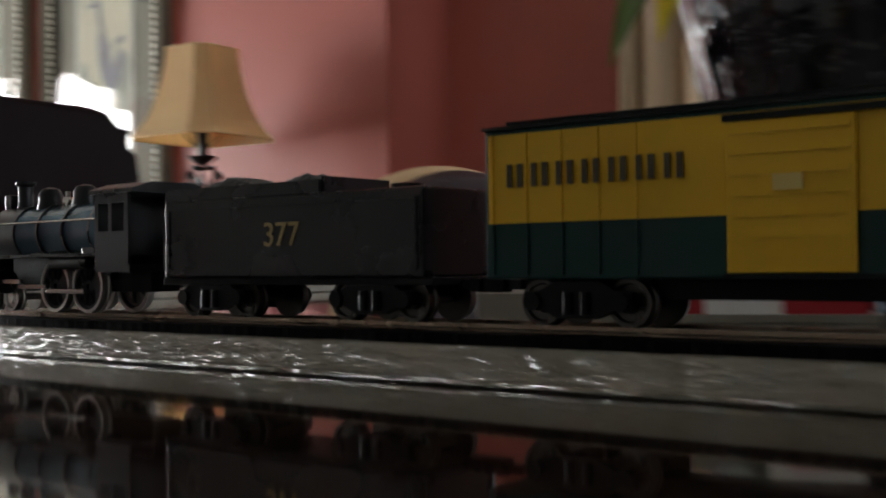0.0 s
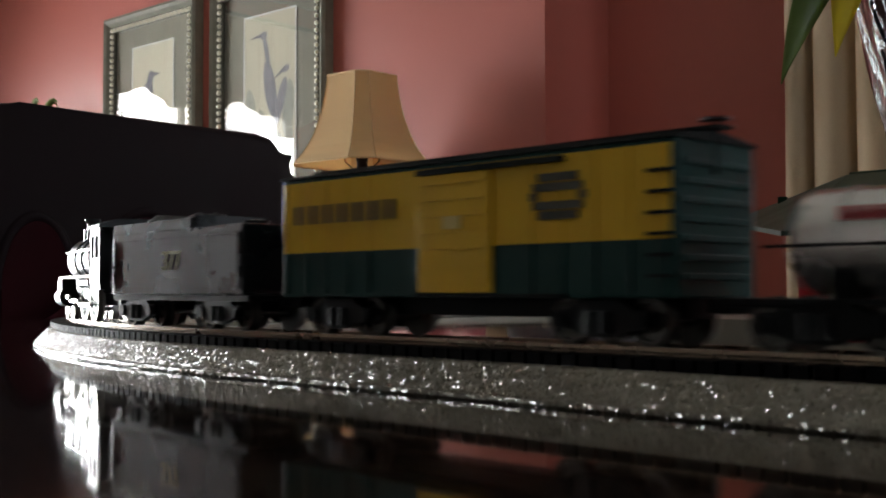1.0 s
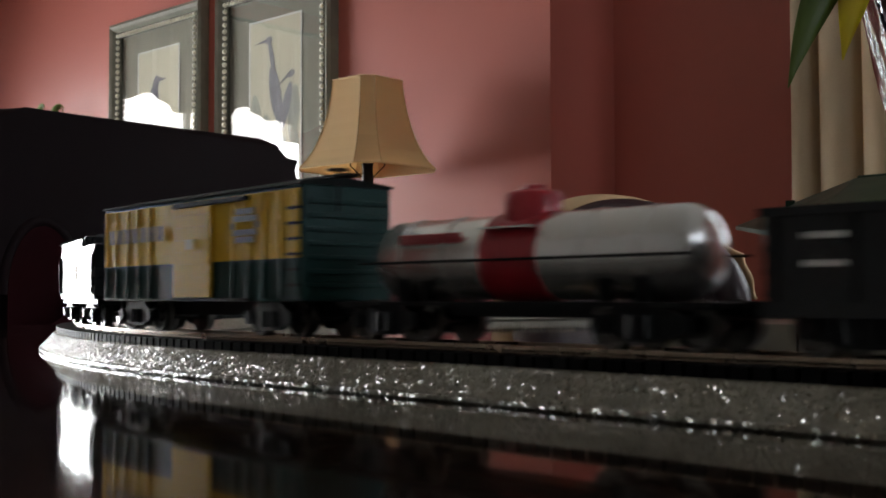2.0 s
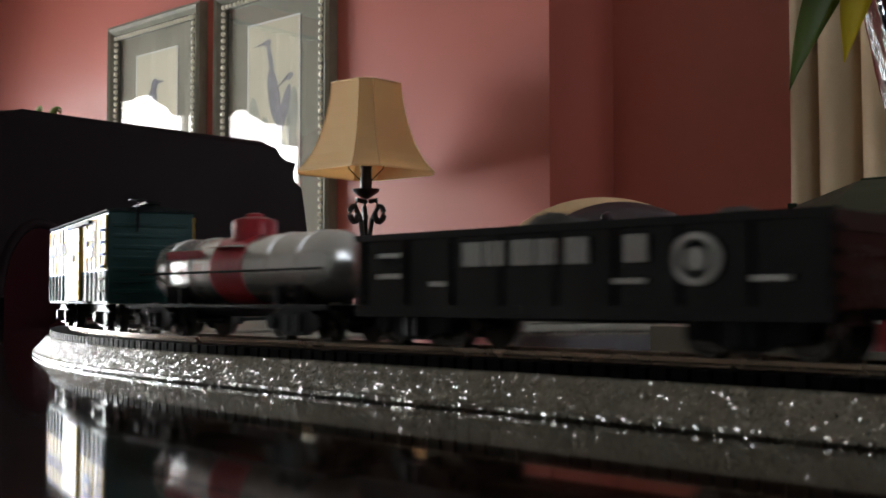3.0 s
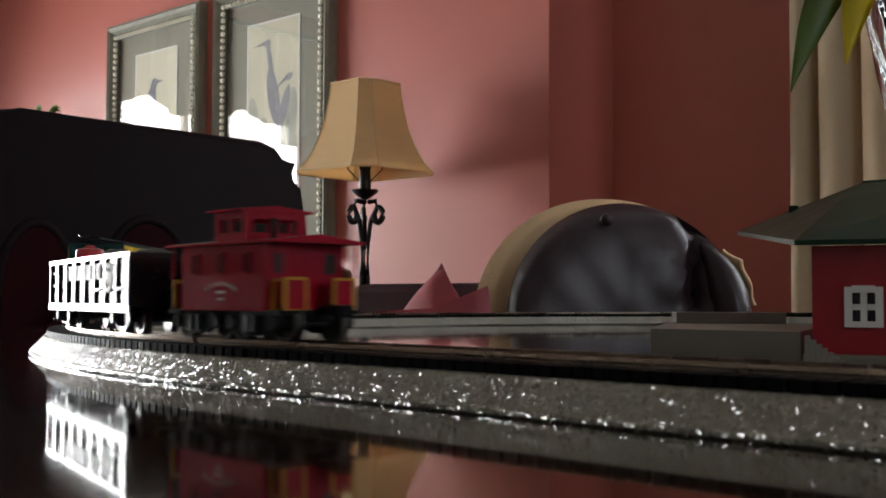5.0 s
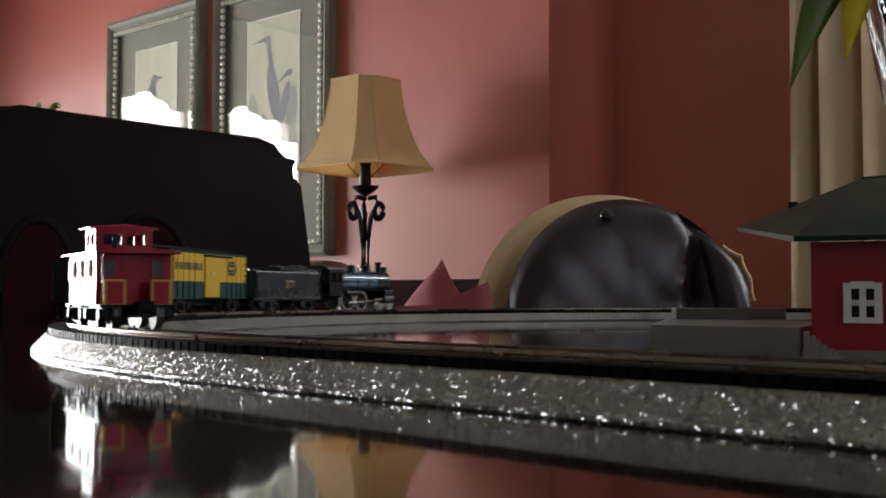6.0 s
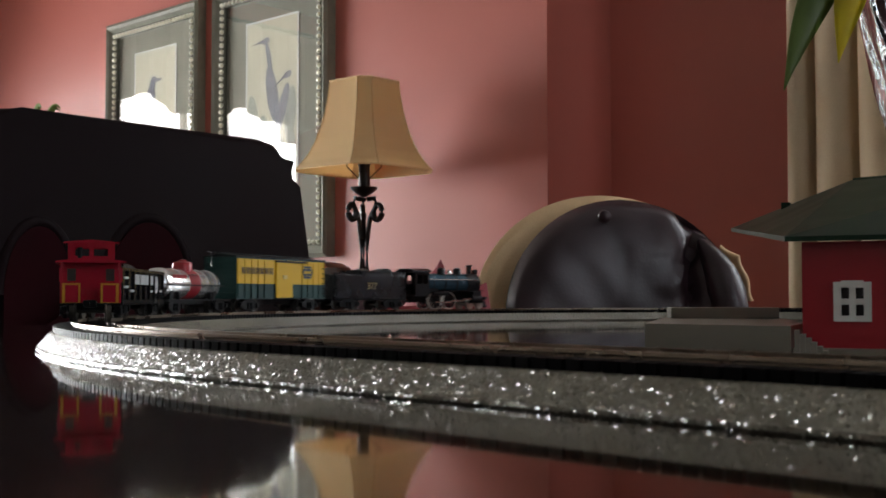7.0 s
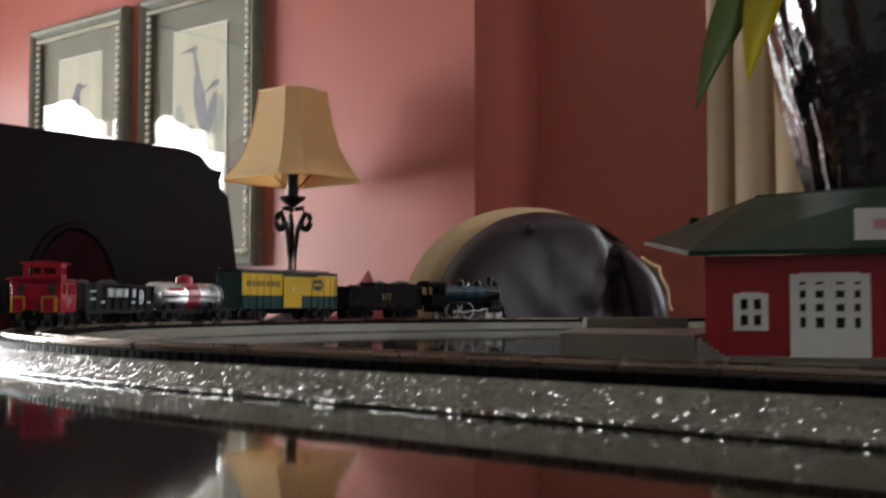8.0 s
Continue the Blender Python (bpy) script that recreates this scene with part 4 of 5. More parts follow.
def driver(parent, x, r):
    """An axle with two spoked wheels and their bright rims."""
    ob = part("driving_wheelset", cyl(B(), (0, -0.009, 0), (0, 0.009, 0), 0.0014, seg=8), M["loco_black"], parent, "spoked driving wheels")
    spokes, sub = 10, 4
    n = spokes * sub
    radii = [r * 0.12, r * 0.24, r * 0.76, r * 0.885]
    for side in (-1, 1):
        m = Matrix.Translation((0, side * 0.0090, 0)) @ Matrix.Rotation(radians(-90 * side), 4, "X")
        bm = B()
        vs = [[bm.verts.new((q * math.cos(2 * math.pi * (i - 0.5) / n), q * math.sin(2 * math.pi * (i - 0.5) / n), -0.0008)) for i in range(n)] for q in radii]
        faces = []
        for k in range(3):
            for i in range(n):
                weight = n * 0.40 < i < n * 0.60
                if k == 1 and i % sub and not weight:
                    continue
                faces.append(bm.faces.new((vs[k][i], vs[k][(i + 1) % n], vs[k + 1][(i + 1) % n], vs[k + 1][i])))
        top = bmesh.ops.extrude_face_region(bm, geom=faces)["geom"]
        bmesh.ops.translate(bm, verts=[v for v in top if isinstance(v, bmesh.types.BMVert)], vec=(0, 0, 0.0019))
        bmesh.ops.transform(bm, matrix=m, verts=bm.verts)
        part("driving_wheel", bm, M["loco_black"], ob)
        part("wheel_rim", lathe(B(), [(r * 0.88, -0.001), (r * 0.88, 0.0014), (r, 0.0014), (r, -0.0008), (r * 1.07, -0.0010), (r * 1.07, -0.0016), (r * 0.88, -0.0016)], 28, m=m, closed=False),
             M["tyre"], ob, "bright metal rim")
    ob.matrix_basis = pose(x, 0, r)
    return ob


# ---- on the table: station, platform, vase ----
def station():
    turn = -25
    o = thing("toy_station", Matrix.Translation((0.158, 0.487, TABLE_Z)) @ Matrix.Rotation(radians(turn), 4, "Z"),
              "red plastic toy station with white doors and a green hipped roof", "toy station")
    L, D, z0, z1 = 0.110, 0.120, 0.0040, 0.0500
    part("base", box(B(), -0.004, L + 0.004, -0.004, D + 0.004, 0, z0, 0.0006), M["stn_base"], o)
    # front wall in pieces round its openings: window, double door, window
    opens = [(0.0136, 0.0278, 0.0155, 0.0325, "w"), (0.0386, 0.0716, z0, 0.0412, "d"), (0.0824, 0.0966, 0.0155, 0.0325, "w")]
    x = 0.0
    t = 0.002
    front = [(opens[-1][1], L, z0, z1)]
    for a, b, c, d, k in opens:
        front += [(x, a, z0, z1), (a, b, d, z1)] + ([(a, b, z0, c)] if c > z0 else [])
        x = b
    for a, b, c, d in front:
        part("wall_panel", box(B(), a, b, 0, t, c, d), M["stn_red"], o)
    part("side_wall", box(B(), 0, t, t, D - t, z0, z1), M["stn_red"], o)
    part("side_wall", box(B(), L - t, L, t, D - t, z0, z1), M["stn_red"], o)
    part("rear_wall", box(B(), 0, L, D - t, D, z0, z1), M["stn_red"], o)
    part("interior", box(B(), 0.004, L - 0.004, 0.006, D - 0.006, z0, z1 - 0.004), M["dark_glass"], o)
    for a, b, c, d, k in opens:
        cols, rows = (2, 2) if k == "w" else (4, 4)
        g = 0.0025 if k == "w" else 0.0036
        low = c + (0.0 if k == "w" else 0.0130)
        bm = B()
        box(bm, a - 0.0006, a + g, -0.0012, 0.0012, c, d)
        box(bm, b - g, b + 0.0006, -0.0012, 0.0012, c, d)
        box(bm, a + g, b - g, -0.0012, 0.0012, d - g, d + 0.0006)
        box(bm, a + g, b - g, -0.0012, 0.0012, c, max(c + g, low))
        leafs = part("window_frame" if k == "w" else "door", bm, M["stn_white"], o, "white moulded window" if k == "w" else "white double door with small panes")
        for i in range(1, cols):
            u = a + (b - a) * i / cols
            hw = 0.0013 if (k == "w" or i != 2) else 0.0026
            if k == "d" and i != 2:
                hw = 0.0021
            part("glazing_bar", box(B(), u - hw, u + hw, -0.0009, 0.0009, max(c + g, low), d - g), M["stn_white"], leafs)
        for j in range(1, rows):
            w = low + (d - low) * j / rows
            hh = 0.0013 if k == "w" else 0.0014
            part("glazing_bar", box(B(), a + g, b - g, -0.0006, 0.0006, w - hh, w + hh), M["stn_white"], leafs)
    # hipped roof
    er = z1
    eave = [(-0.006, -0.008, er), (L + 0.014, -0.008, er), (L + 0.014, 0.150, er), (-0.066, 0.193, er + 0.0165)]
    top = [(0.010, 0.125, 0.0885), (L - 0.012, 0.085, 0.0885), (L - 0.012, 0.112, 0.0885), (0.014, 0.140, 0.0885)]
    bm = B()
    lo = [bm.verts.new(p) for p in eave]
    mid = [bm.verts.new((x, y, z + 0.0022)) for x, y, z in eave]
    hi = [bm.verts.new(p) for p in top]
    bm.faces.new(lo[::-1])
    for a, b in ((lo, mid), (mid, hi)):
        for i in range(4):
            bm.faces.new((a[i], a[(i + 1) % 4], b[(i + 1) % 4], b[i]))
    bm.faces.new(hi)
    roof = part("roof", bm, M["stn_green"], o, "dark green hipped roof")
    part("ridge_cap", tube(B(), [(0.011, 0.131, 0.0888), (L - 0.012, 0.098, 0.0888)], 0.0016, 8), M["stn_green"], roof)
    part("roof_vent", box(B(), -0.030, -0.025, 0.150, 0.156, 0.0745, 0.0800, 0.0004), M["stn_green"], roof)
    sign = part("sign_board", box(B(), 0.066, 0.106, -0.004, -0.002, 0.0560, 0.0700, 0.0003), M["stn_white"], o, "white sign board on the roof edge")
    part("lettering", box(B(), 0.074, 0.100, -0.0043, -0.0040, 0.0605, 0.0650), M["letter_pink"], sign, "faded unreadable line")
    return o


def platform():
    o = thing("station_platform", Matrix(), "grey plastic platform with steps beside the toy station", "platform")
    z = TABLE_Z
    bm = B()
    prism(bm, [(0.0970, 0.530), (0.1500, 0.4785), (0.1548, 0.492), (0.2020, 0.597), (0.195, 0.690), (0.140, 0.700)], z, z + 0.0135, lambda u, v, w: (u, v, w))
    part("slab", bm, M["stn_grey"], o)
    part("rear_block", box(B(), -0.031, 0.031, -0.010, 0.010, 0.0136, 0.0200, 0.0005), M["stn_grey"], o).matrix_basis = pose(0.166, 0.660, z, 0, 0, -4)
    for k in range(7):
        top = 0.0135 * (1 - (k + 0.8) / 7.9)
        c = Vector((0.1500, 0.4725)) + k * Vector((0.0021, -0.0008))
        part("step", box(B(), 0, 0.0021, -0.005, 0.006, 0, top, m=pose(c.x, c.y, z, 0, 0, -20)), M["stn_grey"], o)


def leaf(bm, pts, width, fold=0.25):
    """A long leaf with a folded midrib along pts."""
    pts = [Vector(p) for p in pts]
    n = len(pts)
    rows = []
    for i, p in enumerate(pts):
        t = i / (n - 1)
        d = (pts[min(i + 1, n - 1)] - pts[max(i - 1, 0)]).normalized()
        side = d.cross(Vector((0, 1, 0.15))).normalized()
        nor = side.cross(d)
        w = width * max(0.03, math.sin(math.pi * min(0.999, 0.08 + 0.92 * t) ** 0.9)) * (1 - 0.1 * t)
        rows.append([bm.verts.new(p + side * (w * k) + nor * (fold * w * abs(k))) for k in (-1, -0.5, 0, 0.5, 1)])
    for a, b in zip(rows, rows[1:]):
        for k in range(4):
            bm.faces.new((a[k], a[k + 1], b[k + 1], b[k]))


def curve_pts(a, b, c, n=14):
    a, b, c = Vector(a), Vector(b), Vector(c)
    return [a * (1 - t) ** 2 + b * 2 * t * (1 - t) + c * t * t for t in [i / n for i in range(n + 1)]]


def vase():
    c = (0.455, 0.840, TABLE_Z)
    o = thing("vase", Matrix.Translation(c), "tall black glazed vase with flowing streaks", "vase")
    prof = [(0.070, 0), (0.076, 0.004), (0.080, 0.03), (0.092, 0.09), (0.108, 0.16), (0.124, 0.22), (0.133, 0.27), (0.130, 0.32), (0.112, 0.37), (0.085, 0.41), (0.075, 0.43),
            (0.085, 0.45), (0.080, 0.45), (0.070, 0.43), (0.068, 0.40)]
    fine = []
    for (r0, z0), (r1, z1) in zip(prof, prof[1:]):
        fine += [(r0 + (r1 - r0) * i / 4, z0 + (z1 - z0) * i / 4) for i in range(4)]
    bm = lathe(B(), fine + prof[-1:], 160)
    for v in bm.verts:
        a = math.atan2(v.co.y, v.co.x)
        k = 1 + 0.010 * math.sin(9 * a + 14 * v.co.z) + 0.009 * math.sin(17 * a - 9 * v.co.z) + 0.007 * math.sin(31 * a + 3 * math.sin(30 * v.co.z)) + 0.006 * math.sin(5 * a + 40 * v.co.z)
        v.co.x *= k
        v.co.y *= k
    cut = [f for f in bm.faces if f.calc_center_median().z > 0.41]
    rim = bm.copy()
    bmesh.ops.delete(bm, geom=cut, context="FACES")
    rim.faces.ensure_lookup_table()
    bmesh.ops.delete(rim, geom=[f for f in rim.faces if f.calc_center_median().z <= 0.41], context="FACES")
    part("body", bm, M["vase"], o, smooth=True)
    part("rim", rim, M["vase"], o, smooth=True)
    p = thing("potted_plant", Matrix.Translation((c[0], c[1], TABLE_Z + 0.43)), "green plant with one yellow leaf drooping from the vase", "plant")
    bm = B()
    for k in range(5):
        a = 1.3 * k
        tube(bm, [(0.02 * math.cos(a), 0.02 * math.sin(a), -0.06), (0.03 * math.cos(a), 0.03 * math.sin(a), 0.08), (0.05 * math.cos(a), 0.05 * math.sin(a), 0.20)], 0.004, 8, 0.002)
    part("stem", bm, M["bark"], p)

    def put(name, mat, a, b, d, w):
        bm = B()
        base = Vector((c[0], c[1], TABLE_Z + 0.43))
        leaf(bm, [q - base for q in curve_pts(a, b, d)], w)
        ob = part(name, bm, mat, p, smooth=True)
        sol = ob.modifiers.new("thick", "SOLIDIFY")
        sol.thickness = 0.0012
    put("leaf", M["leaf"], (0.318, 0.80, 1.062), (0.272, 0.80, 1.010), (0.2475, 0.80, 0.925), 0.0150)
    put("yellow_leaf", M["leaf_yellow"], (0.318, 0.79, 1.070), (0.296, 0.79, 1.010), (0.2870, 0.80, 0.945), 0.0155)
    for tip in ((0.318, 0.80, 1.062), (0.318, 0.79, 1.070)):
        q = [Vector(v) - Vector((c[0], c[1], TABLE_Z + 0.43)) for v in (tip, (0.345, 0.795, 1.13), (0.385, 0.815, 1.195), (0.435, 0.835, 1.215), (0.453, 0.84, 1.17))]
        part("petiole", tube(B(), q, 0.0028, 8), M["bark"], p, smooth=True)
    for k in range(7):
        a = 0.9 * k + 0.3
        x, y = math.cos(a), math.sin(a)
        put("leaf", M["leaf"], (c[0] + 0.05 * x, c[1] + 0.05 * y, 1.38), (c[0] + 0.16 * x, c[1] + 0.16 * y, 1.52), (c[0] + 0.26 * x, c[1] + 0.26 * y, 1.36), 0.020)


station()
platform()
vase()


# ---- chairs ----
def leather_chair():
    """A dining chair with a domed leather back and a tan outer shell, turned a little from the table."""
    o = thing("leather_dining_chair", pose(0.280, 1.83, 0, 0, 0, 9), "domed dark brown leather dining chair with a tan outer shell", "chair")
    # local x along the back's width, y away from the sitter, z up

    def shell(name, cx, hw, top, spring, y0, thick, bulge, mat, label, wrap, folds):
        outline = [(hw, 0.45), (hw, 0.56), (hw, 0.66)]
        k = 28
        outline += [(hw * math.cos(math.pi * i / k), spring + (top - spring) * math.sin(math.pi * i / k)) for i in range(k + 1)]
        outline += [(-hw, 0.66), (-hw, 0.56), (-hw, 0.45)]
        bm = B()
        zc = 0.62
        steps = [0.0] + [i / 16 for i in range(1, 16)] + [0.97, 1.0]

        def ring(s, back):
            out = []
            for x, z in outline:
                px, pz = x * s, zc + (z - zc) * s
                y = y0 - wrap * (px / hw) ** 2 - 0.35 * max(0.0, pz - 0.80) ** 2
                round_in = 1 - (1 - s * s) ** 0.5 if s < 1 else 1.0
                if back:
                    y += thick * (1 - 0.5 * max(0.0, s - 0.93) / 0.07)
                else:
                    y -= bulge * (1 - s ** 6)
                    if folds:
                        g = (px - 0.112) / 0.013
                        y += 0.034 * math.exp(-g * g)
                        w = max(0.0, min(1.0, (px - 0.02) / 0.07)) * math.exp(-((px - 0.08) / 0.05) ** 2)
                        y += 0.006 * w * math.sin(pz * 105 + px * 30 + 2 * math.sin(px * 40))
                        h = (px + 0.015) / 0.004
                        y += 0.003 * math.exp(-h * h)
                        y += 0.0025 * math.sin(px * 15 + 2) * math.sin(pz * 14) + 0.0010 * math.sin(px * 70 + pz * 55)
                    if s > 0.96:
                        y += thick * 0.5 * (s - 0.96) / 0.04
                out.append(bm.verts.new((cx + px, y, pz)))
            return out
        front = [ring(s, False) for s in steps]
        rear = [ring(s, True) for s in (0.0, 0.5, 0.93, 1.0)]
        n = len(outline)
        for a, b in list(zip(front, front[1:])) + list(zip(rear, rear[1:])) + [(front[-1], rear[-1])]:
            for i in range(n):
                bm.faces.new((a[i], a[(i + 1) % n], b[(i + 1) % n], b[i]))
        bmesh.ops.remove_doubles(bm, verts=bm.verts, dist=0.0003)
        return part(name, bm, mat, o, label, smooth=True)
    shell("backrest", 0.020, 0.200, 0.937, 0.745, 0.0, 0.05, 0.030, M["leather"], "padded wrinkled dark brown leather back", 0.03, True)
    shell("outer_shell", 0.008, 0.236, 0.950, 0.740, 0.075, 0.035, 0.0, M["tan"], "tan outer shell of the back", 0.06, False)
    bm = B()
    bmesh.ops.create_uvsphere(bm, u_segments=28, v_segments=18, radius=1.0)
    for v in bm.verts:
        q = v.co.copy()
        w = 1 + 0.05 * math.sin(9 * q.z + 3 * q.x) + 0.03 * math.sin(17 * q.z + 2)
        v.co = Vector((0.186 + 0.034 * q.x * w - 0.045 * max(0, q.z) ** 2 + 0.006 * q.z, -0.030 + 0.034 * q.y * w + 0.02 * q.z * q.z, 0.745 + 0.128 * q.z))
    part("wing", bm, M["leather"], o, "bulging leather side wing", smooth=True)
    bm = B()
    grid(bm, 10, 12, lambda i, j: Vector((0.200 + 0.016 * i + 0.024 * j, 0.03 - 0.04 * i * i + 0.006 * math.sin(9 * j), 0.865 - 0.075 * j - 0.020 * i)))
    fold = part("fabric_fold", bm, M["tan"], o, "loose tan fabric fold", smooth=True)
    fold.modifiers.new("thick", "SOLIDIFY").thickness = 0.006
    part("seat", box(B(), -0.22, 0.22, -0.46, -0.03, 0.38, 0.47, 0.02), M["leather"], o)
    part("button", lathe(B(), [(0.011, 0), (0.010, 0.004), (0.004, 0.007), (0.001, 0.0075)], 14, m=Matrix.Translation((-0.024, -0.034, 0.905)) @ Matrix.Rotation(radians(90), 4, "X")), M["leather"], o, smooth=True)
    for x in (-0.18, 0.18):
        for y in (-0.42, 0.02):
            part("leg", cyl(B(), (x, y, 0), (x, y, 0.40), 0.015, 0.022, 12), M["wood"], o)


def head_chair():
    """A broad dark upholstered armchair at the head of the table."""
    o = thing("dark_armchair", ROOM, "broad black-brown upholstered armchair at the table's head", "armchair")
    u0 = 1.50
    bm = B()
    prof = [(-0.675, 0.40), (-0.672, 0.90), (-0.690, 1.010), (-0.715, 1.038), (-0.76, 1.045), (-1.19, 1.045), (-1.220, 1.038), (-1.238, 1.020), (-1.250, 1.002), (-1.262, 0.994), (-1.264, 0.982), (-1.258, 0.970), (-1.292, 0.86), (-1.315, 0.75), (-1.325, 0.40)]
    prism(bm, prof, u0, u0 + 0.11, lambda a, b, w: (w, a, b))
    es = [e for e in bm.edges if (abs(e.verts[0].co.x - u0) < 1e-6) == (abs(e.verts[1].co.x - u0) < 1e-6)]
    bmesh.ops.bevel(bm, geom=es, offset=0.014, segments=3, profile=0.5, affect="EDGES")
    part("backrest", bm, M["dark_leather"], o, smooth=True)
    # two padded arches side by side round crimson insets, their dimness put into the colour
    for an, ar, top in ((-0.790, 0.058, 0.885), (-0.970, 0.080, 0.900)):
        arch = [(an + ar * math.cos(a), 0.78 + (top - 0.78) * math.sin(a)) for a in [math.pi * i / 20 for i in range(21)]]
        line = [(u0 + 0.006, an + ar, 0.48)] + [(u0 + 0.006, a, b) for a, b in arch] + [(u0 + 0.006, an - ar, 0.48)]
        part("piping", tube(B(), line, 0.010, 12), M["dark_leather"], o, "arched padded rim", smooth=True)
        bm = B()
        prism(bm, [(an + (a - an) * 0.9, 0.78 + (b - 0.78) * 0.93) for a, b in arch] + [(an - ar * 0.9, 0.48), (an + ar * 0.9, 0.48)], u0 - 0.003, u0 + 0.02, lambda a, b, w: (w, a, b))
        part("inner_panel", bm, M["dimmed_crimson"], o, "crimson inset panel with the dimness in its colour")
    part("seat", box(B(), u0 - 0.42, u0, -1.26, -0.70, 0.34, 0.47, 0.025), M["dark_leather"], o)
    for a in (-0.70, -1.30):
        part("arm", box(B(), u0 - 0.38, u0 + 0.01, a - 0.035, a + 0.035, 0.47, 0.66, 0.02), M["dark_leather"], o)
    for u in (u0 - 0.38, u0 + 0.05):
        for a in (-1.22, -0.74):
            part("leg", cyl(B(), (u, a, 0), (u, a, 0.34), 0.015, 0.022, 12), M["wood"], o)


leather_chair()
head_chair()


def cushion(name, m, w, h, t, mat, label):
    """A plump cushion with pinched corners."""
    bm = B()
    n = 14
    for side in (-1, 1):
        def put(i, j):
            x, y = 2 * i - 1, 2 * j - 1
            e = max(0.0, (1 - x * x) * (1 - y * y)) ** 0.45
            pinch = 1 - 0.10 * (1 - abs(x)) * abs(y) - 0.10 * (1 - abs(y)) * abs(x)
            return Vector((x * w / 2 * pinch, side * t / 2 * e, y * h / 2 * pinch))
        grid(bm, n, n, put)
    bmesh.ops.remove_doubles(bm, verts=bm.verts, dist=0.0005)
    ob = part(name, bm, mat, smooth=True)
    ob.matrix_basis = m
    return tagged(ob, label, "cushion", "crimson cushions")


def bench():
    o = thing("upholstered_bench", ROOM, "low dark wooden bench with a crimson seat pad behind the table", "bench")
    part("seat_pad", box(B(), 1.30, 2.05, -1.86, -1.54, 0.40, 0.48, 0.02), M["crimson"], o)
    # upright dark red panel that fills the band low before the wall
    part("back_pad", box(B(), 1.30, 1.98, -1.90, -1.84, 0.44, 0.815, 0.02), M["dimmed_crimson"], o, "dark red upright panel behind the bench seat")
    part("rail", box(B(), 1.32, 2.03, -1.84, -1.56, 0.34, 0.40, 0.004), M["wood"], o)
    for u in (1.35, 2.00):
        for a in (-1.81, -1.59):
            part("leg", box(B(), u - 0.02, u + 0.02, a - 0.02, a + 0.02, 0, 0.34, 0.003), M["wood"], o)


bench()
# the armchair cushion takes the darkened crimson in place of real shade
cushion("cushion", ROOM @ pose(1.43, -0.84, 0.60, 8, 25, 90), 0.30, 0.34, 0.12, M["dimmed_crimson"], "crimson cushion, dimmed in colour, leaning in the dark armchair")
cushion("cushion", ROOM @ pose(1.55, -1.66, 0.665, 12, 45, 0), 0.27, 0.27, 0.13, M["crimson"], "crimson cushion standing on its corner on the bench")
cushion("cushion", pose(0.018, 1.70, 0.630, 8, -13, 6), 0.17, 0.31, 0.09, M["crimson"], "small crimson cushion leaning on the leather chair seat")


# ---- console, lamp, ornament ----
def console():
    o = thing("console_table", ROOM, "dark brown wooden console table below the pictures", "console table")
    part("top", box(B(), 1.98, 4.4, -2.235, -1.93, 0.70, 0.735, 0.006), M["wood"], o)
    part("apron", box(B(), 2.04, 4.34, -2.22, -1.96, 0.58, 0.70), M["wood"], o)
    for u in (2.06, 4.32):
        for a in (-2.19, -1.98):
            part("leg", box(B(), u - 0.025, u + 0.025, a - 0.025, a + 0.025, 0, 0.58, 0.004), M["wood"], o)


console()


